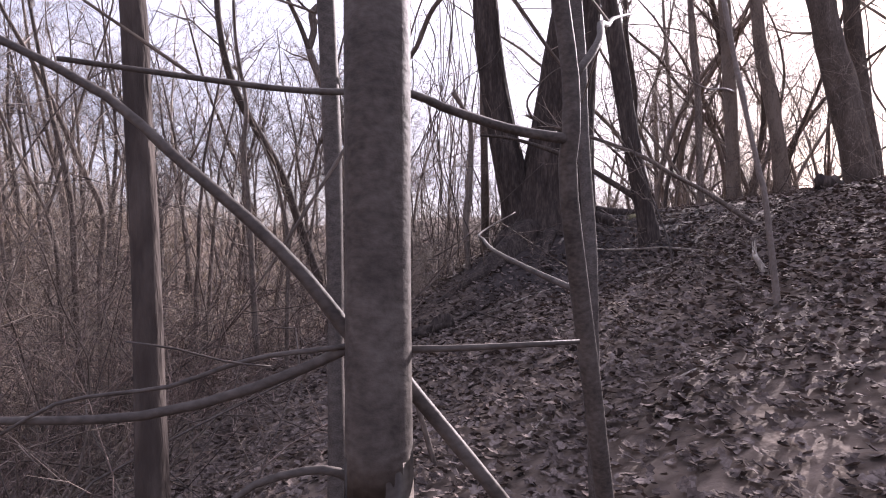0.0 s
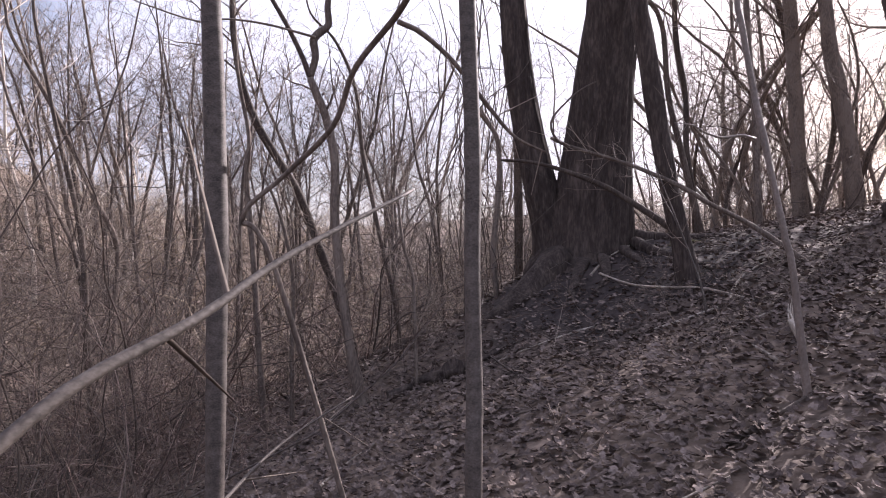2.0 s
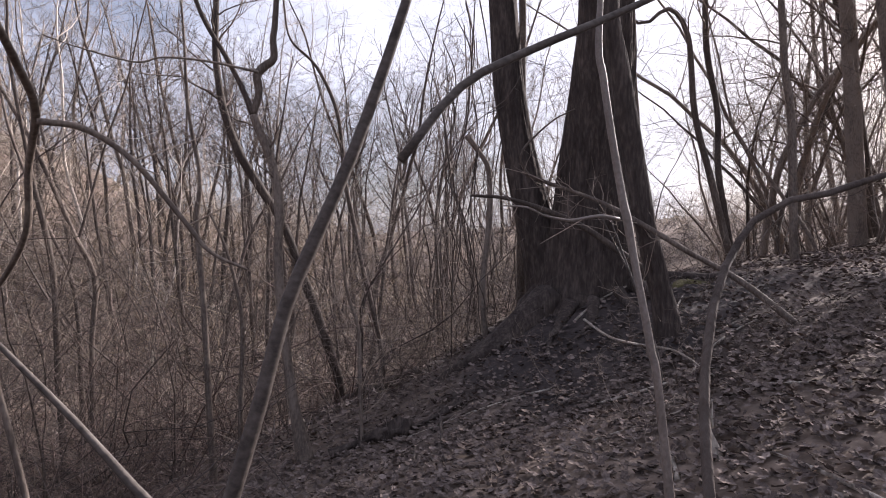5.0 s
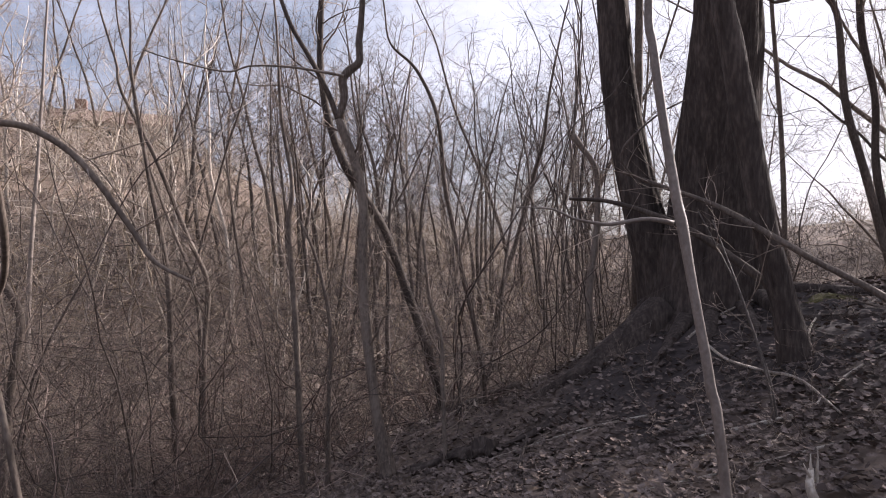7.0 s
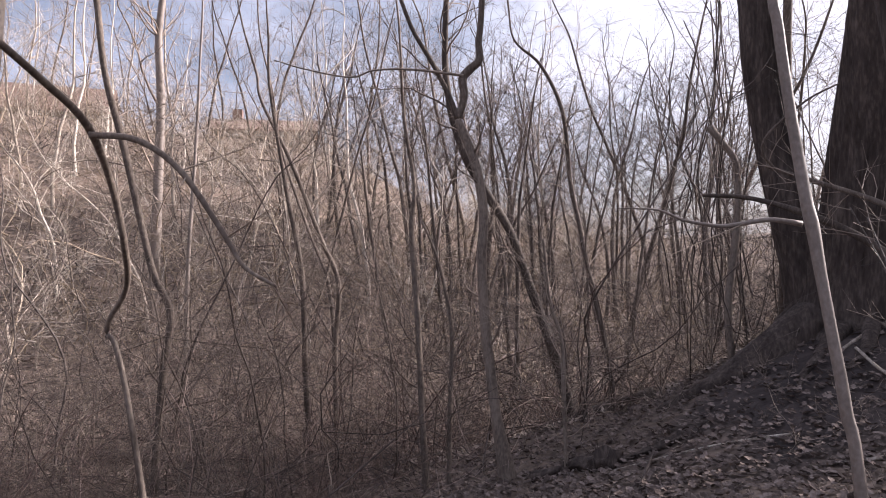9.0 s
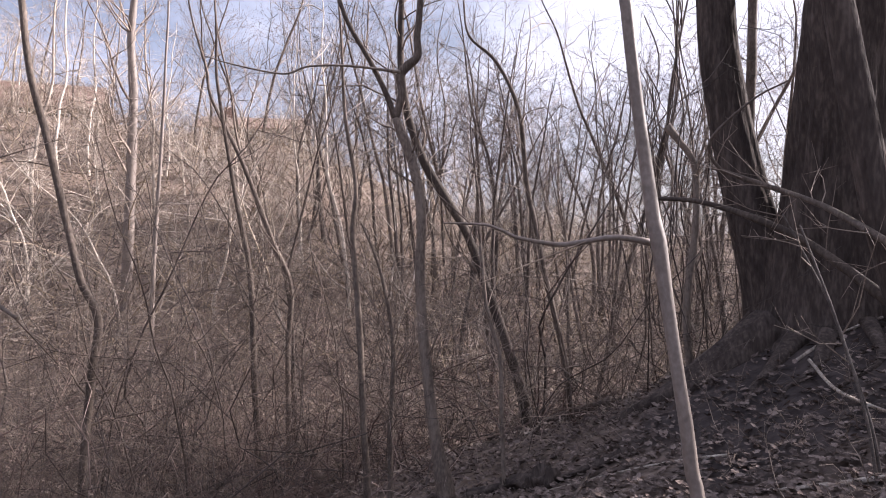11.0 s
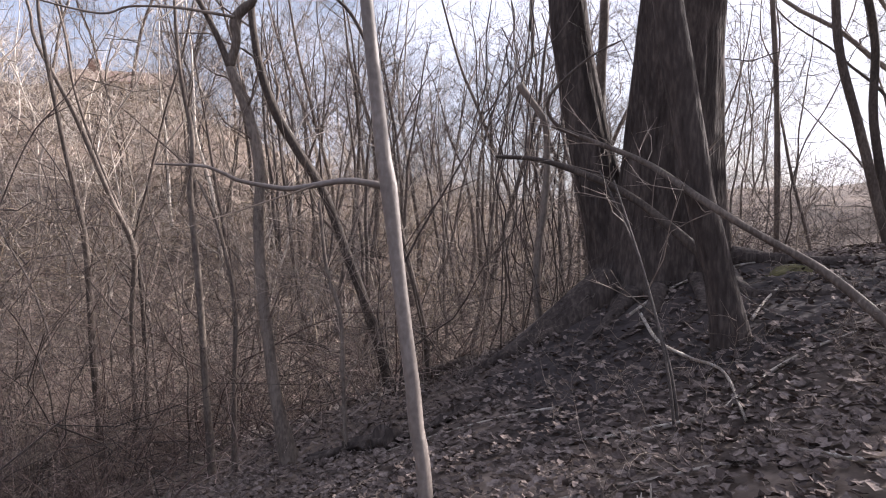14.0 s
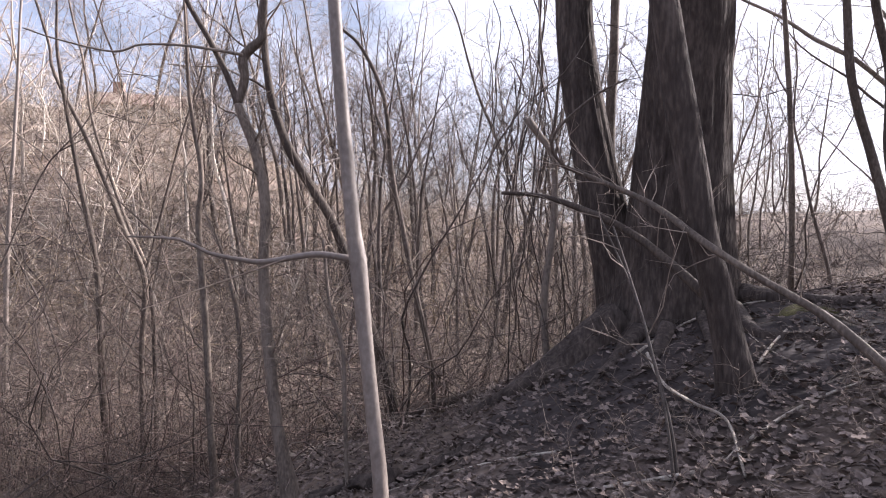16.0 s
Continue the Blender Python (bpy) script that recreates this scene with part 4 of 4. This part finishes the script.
G6 = "arching brambles on the lower bank"
bramble_kinds = [brush("bramble", "arching reddish-brown bramble canes and twigs", 310 + k, n, h, s, BRAMBLE, G6, 0.24, BRAMBLE, 0.17, 0.85, 1, 1.9, 4, 0.42) for k, (n, h, s) in enumerate(((10, 1.9, 1.2), (8, 2.4, 1.0), (12, 1.4, 1.5)))]
spots = []
while len(spots) < 72:
    x, y = rng.uniform(-9, -0.9), rng.uniform(2.2, 11)
    if x < -1.5 - 0.12 * max(0, 6 - y) * 2 and free_spot(x, y, 2.6):
        spots.append((x, y))
strew(bramble_kinds, spots, rng, (0.7, 1.15), 6)
G7 = "bare shoots on the bank"
shoot_kinds = [brush("bare_shoots", "few thin bare shoots out of the leaf litter", 330 + k, n, h, 0.35, TWIG, G7, 0.14, TWIG, 0.04, 0.42) for k, (n, h) in enumerate(((3, 0.55), (4, 0.4), (2, 0.8)))]
spots = [(rng.uniform(1.6, 5.5), rng.uniform(3.4, 7.2)) for _ in range(26)] + [(rng.uniform(-1.0, 4), rng.uniform(2.6, 8.5)) for _ in range(14)]
strew(shoot_kinds, spots, rng, (0.7, 1.2), 8)


# houses over the crest of the hill, half hidden by the trees
def house(label, x, y, z, turn, width, depth, walls, rise, wall_mat, chimney):
    """A gabled house: a shell of walls with lapped boards, a roof of two slabs, windows with frames, and a chimney."""
    base = tagged(new("house"), label, "house", "houses over the hill")
    base.matrix_basis = pose(x, y, z, 0, 0, turn)

    def block(name, x0, x1, y0, y1, z0, z1, mat, parent, note=""):
        v = [(i, j, k) for k in (z0, z1) for j in (y0, y1) for i in (x0, x1)]
        f = [(0, 2, 3, 1), (4, 5, 7, 6), (0, 1, 5, 4), (2, 6, 7, 3), (0, 4, 6, 2), (1, 3, 7, 5)]
        return part(name, mesh_of(name, v, f, mat, True), parent, note)

    w, d = width / 2, depth / 2
    v = [(-w, -d, 0), (w, -d, 0), (w, d, 0), (-w, d, 0), (-w, -d, walls), (w, -d, walls), (w, d, walls), (-w, d, walls), (-w, 0, walls + rise), (w, 0, walls + rise)]
    wall = part("wall", mesh_of("wall", v, [(0, 1, 5, 4), (1, 2, 6, 9, 5), (2, 3, 7, 6), (3, 0, 4, 8, 7)], wall_mat, True), base)
    for k in range(int(walls / 0.3)):
        block("board", -w - 0.03, w + 0.03, -d - 0.03, -d + 0.02, 0.3 * k + 0.02, 0.3 * k + 0.27, wall_mat, wall)
    for side in (-1, 1):
        o, e = 0.45, 0.14
        low = walls - rise * o / d
        q = [(-w - o, side * (d + o), low), (w + o, side * (d + o), low), (w + o, 0, walls + rise), (-w - o, 0, walls + rise)]
        q += [(i, j, k + e) for i, j, k in q]
        f = [(0, 1, 2, 3), (4, 5, 6, 7), (0, 1, 5, 4), (1, 2, 6, 5), (2, 3, 7, 6), (3, 0, 4, 7)]
        part("roof_slope", mesh_of("roof_slope", q, f, SHINGLE, True), base, "weathered reddish-brown shingle roof")
    for k in (-0.55, 0.0, 0.55):
        pane = block("window", k * w - 0.45, k * w + 0.45, -d - 0.06, -d - 0.02, walls - 1.7, walls - 0.5, PANE, base, "dark window pane")
        for a, b, c, e in ((-0.53, -0.45, -1.78, -0.42), (0.45, 0.53, -1.78, -0.42), (-0.45, 0.45, -1.78, -1.7), (-0.45, 0.45, -0.5, -0.42)):
            block("frame", k * w + a, k * w + b, -d - 0.09, -d - 0.02, walls + c, walls + e, TRIM, pane)
    if chimney:
        block("chimney", chimney - 0.4, chimney + 0.4, -0.4, 0.4, walls + rise * 0.5, walls + rise + 0.9, BRICK, base, "brick chimney")


house("low house with a reddish-brown roof and a chimney over the hill", -32.37, 49.64, 7.99, 28, 8.0, 7.0, 2.6, 1.3, SIDING, -2.2)
house("grey-green sided house with a gabled roof among hilltop trees", -43.10, 37.33, 6.15, 40, 9.0, 7.5, 4.6, 2.2, SIDING, 0)


# hanging vines by the snag
def vines():
    g = np.random.default_rng(345)
    base = tagged(new("hanging_vine"), "thin dark vines hanging in loops beside the old tree", "vine")
    base.location = (1.6, 9.2, gz(1.6, 9.2))
    off = np.array([*base.location, 0.0])
    for _ in range(16):
        x, y = g.uniform(0.9, 2.0), g.uniform(8.7, 9.9)
        top, low = g.uniform(3.2, 5.5), g.uniform(-0.3, 1.0)
        rows = [(x + g.normal(0, 0.06) + 0.1 * math.sin(k), y + g.normal(0, 0.05), top + (low - top) * k / 7, g.uniform(0.006, 0.012)) for k in range(8)]
        if g.uniform() < 0.5:
            rows += [(x + 0.15, y, low - 0.25, 0.007), (x + 0.4, y + 0.05, low - 0.2, 0.006), (x + 0.55, y, low + 0.5, 0.005)]
        else:
            rows += [(x, y, gz(x, y) - 0.05, 0.008)]
        tb = Tubes()
        tb.add(curve_through(np.array(rows) - off, 0.15), 5, True)
        part("vine", tb.mesh("vine", SHADED_TWIG), base)


vines()


# dead wood on the bank
def deadwood(name, label, rows, mat, seed, splinters=0, rot=0.0):
    g = np.random.default_rng(seed)
    base = tagged(new(name), label, "dead wood")
    base.location = rows[0][:3]
    off = np.array([*rows[0][:3], 0.0])
    ph = g.uniform(0, 6, 2)
    tb = Tubes()


    def worn(p, a):
        out = 1 + 0.16 * np.sin(3 * a + ph[0] + p[:, :1] * 9) + 0.1 * np.sin(7 * a + p[:, 2:3] * 22 + ph[1])
        if rot:
            out = out + rot * np.array([[noise.noise((3 * q[0] + 2 * math.cos(t), 6 * q[1] + 2 * math.sin(t), 6 * q[0] + seed)) for t in a] for q in p])
        return np.clip(out, 0.25, None)

    tb.add(curve_through(np.array(rows) - off, 0.04), 14, True, worn)
    part("wood", tb.mesh("wood", mat), base)
    for _ in range(splinters):
        s = Tubes()
        p = np.array(rows[-1][:3]) - off[:3] + g.normal(0, 0.02, 3)
        s.add(wander(g, p - (0, 0, 0.05), (g.normal(0, .4), g.normal(0, .4), 1), g.uniform(0.08, 0.2), 0.012, 0.002, 3, 0.1), 5, True)
        part("splinter", s.mesh("splinter", mat), base)
    return base


def lying(x, y, turn, length, r, bend=0.1):
    """Rows of a stick that lies along the ground."""
    rows = []
    for k in range(6):
        s = (k / 5 - 0.5) * length
        px = x + s * math.cos(turn) - bend * s * s * math.sin(turn)
        py = y + s * math.sin(turn) + bend * s * s * math.cos(turn)
        rows.append((px, py, gz(px, py) + r * 0.7 + 0.012, r * (1.1 - 0.12 * k)))
    return rows


def along(points, r, lift=0.0):
    """Rows of a stick that follows the ground through some points."""
    return [(x, y, gz(x, y) + r * 0.7 + 0.012 + lift * math.sin(math.pi * k / (len(points) - 1)), r * (1.1 - 0.6 * k / len(points))) for k, (x, y) in enumerate(points)]


z0 = gz(2.32, 3.0)
deadwood("fallen_stick", "long curved pale stick on the mound", along(((2.77, 7.37), (2.83, 6.56), (2.98, 5.92), (3.12, 5.42), (3.04, 4.46)), 0.014, 0.04), DEADWOOD, 357)
deadwood("fallen_stick", "short pale stick by the leaning tree", along(((3.57, 6.48), (3.75, 6.85), (3.96, 7.18)), 0.013), DEADWOOD, 358)
deadwood("fallen_stick", "dark thin stick on the leaves", along(((0.82, 4.7), (0.84, 5.5), (0.91, 6.7)), 0.014, 0.03), BARK_OLD, 359)
deadwood("fallen_log", "old fallen log in a clearing of the ravine", along(((-8.73, 10.9), (-9.7, 11.4), (-10.6, 12.2), (-11.6, 12.6)), 0.11, 0.15), BARK_BROWN, 361)
deadwood("broken_branch", "pale broken dead branch standing out of the leaves", [(2.36, 2.9, z0 - 0.12, 0.022), (2.34, 2.97, z0 + 0.03, 0.026), (2.31, 3.03, z0 + 0.14, 0.022), (2.34, 3.1, z0 + 0.22, 0.012)], DEADWOOD, 351, 4)
deadwood("rotten_log", "dark rotten log half sunk in leaves", lying(0.3, 6.45, 2.7, 0.6, 0.085, 0.5), BARK_OLD, 352, 5, 1.3)
deadwood("rotten_branch", "gnarled dark rotten branch in the leaves", lying(0.05, 6.6, 0.6, 0.75, 0.04, 0.7), BARK_OLD, 362, 3, 1.2)
deadwood("rotten_branch", "gnarled dark rotten branch in the leaves", lying(0.75, 6.35, 3.3, 0.8, 0.035, -0.4), BARK_OLD, 363, 2, 1.0)
deadwood("rotten_log", "low rotten log at the ravine edge", lying(-0.1, 9.6, 3.0, 1.8, 0.07), BARK_BROWN, 353)
deadwood("rotten_log", "dark fallen log in the ravine", lying(-7.0, 9.3, 0.35, 3.2, 0.10), BARK_OLD, 354)
deadwood("fallen_log", "fallen log on the brow behind the leaning tree", lying(4.78, 10.22, 0.15, 1.1, 0.05), BARK_OLD, 355)
deadwood("rotten_log", "dark rotten stump end on the brow of the bank", lying(5.9, 5.5, 0.5, 0.8, 0.12), BARK_OLD, 356)


def moss(x, y, r, seed):
    """A low uneven cushion on the ground."""
    g = np.random.default_rng(seed)
    rings, sides, v = 5, 22, [(x, y, gz(x, y) + 0.05)]
    for i in range(1, rings + 1):
        for j in range(sides):
            a = 2 * math.pi * j / sides
            q = r * i / rings * (1 + 0.25 * math.sin(3 * a + seed) + g.normal(0, 0.06))
            px, py = x + 1.4 * q * math.cos(a), y + q * math.sin(a)
            v.append((px, py, gz(px, py) + 0.05 * (1 - (i / rings) ** 2) - 0.03 * (i == rings) + g.normal(0, 0.006)))
    f = [(0, 1 + j, 1 + (j + 1) % sides) for j in range(sides)]
    f += [(1 + i * sides + j, 1 + (i + 1) * sides + j, 1 + (i + 1) * sides + (j + 1) % sides, 1 + i * sides + (j + 1) % sides) for i in range(rings - 1) for j in range(sides)]
    tagged(new("moss_patch", mesh_of("moss_patch", v, f, MOSS)), "low cushion of dull green moss on the mound", "moss")


moss(4.25, 7.7, 0.2, 3)
g = np.random.default_rng(360)
for _ in range(46):
    deadwood("fallen_stick", "grey-brown fallen stick on the leaves", lying(g.uniform(-1.6, 6.5), g.uniform(1.2, 8.2), g.uniform(0, 3.14), g.uniform(0.4, 1.6), g.uniform(0.006, 0.016), g.normal(0, 0.12)), BARK_BROWN if g.uniform() < 0.7 else DEADWOOD, int(g.integers(1e6)))

# ---- fallen leaves ----
OUT = [(0, 0), (.24, .27), (.38, .13), (.62, .25), (1, .02), (.64, -.23), (.40, -.14), (.22, -.25)]


def leaf_cloud(count, region, size, seed, lift=0.02, plain=False):
    """Curled lobed leaves, strewn over a region of the ground."""
    g = np.random.default_rng(seed)
    xy = region(g, count)
    z = ground_at(xy[:, 0], xy[:, 1])
    o = np.array(OUT)
    o = np.column_stack([o[:, 0] - 0.5, o[:, 1] * 1.25])
    ring = np.vstack([o, [[0.0, 0.0]]])
    n = len(ring)
    s = size * g.uniform(0.55, 1.3, count)
    curl = g.normal(0.2, 0.35, count)
    fold = g.uniform(0.0, 0.4, count)
    local = np.zeros((count, n, 3))
    local[:, :, 0] = ring[:, 0] * s[:, None]
    local[:, :, 1] = ring[:, 1] * s[:, None]
    local[:, :, 2] = s[:, None] * (curl[:, None] * ring[:, 0] ** 2 * 1.1 + fold[:, None] * np.abs(ring[:, 1]) * 0.9 + g.normal(0, 0.03, (count, n)))
    a, b, c = g.uniform(0, 6.283, count), g.normal(0, 0.32, count), g.normal(0, 0.32, count)
    ca, sa, cb, sb, cc, sc = np.cos(a), np.sin(a), np.cos(b), np.sin(b), np.cos(c), np.sin(c)
    one, zero = np.ones(count), np.zeros(count)
    rz = np.array([[ca, -sa, zero], [sa, ca, zero], [zero, zero, one]]).transpose(2, 0, 1)
    rx = np.array([[one, zero, zero], [zero, cb, -sb], [zero, sb, cb]]).transpose(2, 0, 1)
    ry = np.array([[cc, zero, sc], [zero, one, zero], [-sc, zero, cc]]).transpose(2, 0, 1)
    w = np.einsum("nij,nkj->nki", rz @ rx @ ry, local)
    w[:, :, 0] += xy[:, :1]
    w[:, :, 1] += xy[:, 1:]
    w[:, :, 2] += (z + lift + g.uniform(0, 0.03, count))[:, None]
    if plain:
        faces = [(q * n, q * n + 2, q * n + 4, q * n + 6) for q in range(count)]
    else:
        faces = [tuple(q * n + i for i in half) for q in range(count) for half in ((0, 8, 4, 3, 2, 1), (0, 7, 6, 5, 4, 8))]
    return w.reshape(-1, 3), faces


def bank_region(g, count):
    """Most leaves near the walk, fewer far off."""
    out = []
    while len(out) < count:
        x, y = g.uniform(-9, 11), g.uniform(-8, 11)
        d = math.hypot(x - 1.2, y - 0.2)
        bare = 0.5 * math.exp(-((x - 3.0) ** 2 + (y - 7.3) ** 2) / 2.4)
        if g.uniform(0, 1) < (1 - bare) * min(1.0, (5.0 / max(d, 1)) ** (1.4 if y > 0.5 * x else 3.0)) and y < 10.2 + 0.2 * x:
            out.append((x, y))
    return np.array(out)


def valley_region(g, count):
    d, az = g.uniform(9, 36, count), np.radians(g.uniform(-20, 64, count))
    return np.column_stack([1 - d * np.sin(az), d * np.cos(az)])


v, f = leaf_cloud(80000, bank_region, 0.076, 7)
tagged(new("leaf_litter", mesh_of("leaf_litter", [tuple(q) for q in v.tolist()], f, LEAF, True)), "curled dry brown oak and maple leaves over the bank", "leaves", kind="stuff")
v, f = leaf_cloud(40000, valley_region, 0.17, 8, plain=True)
tagged(new("leaf_litter", mesh_of("leaf_litter", [tuple(q) for q in v.tolist()], f, LEAF_SUNLIT, True)), "dry brown leaves over the ravine floor", "leaves", kind="stuff")
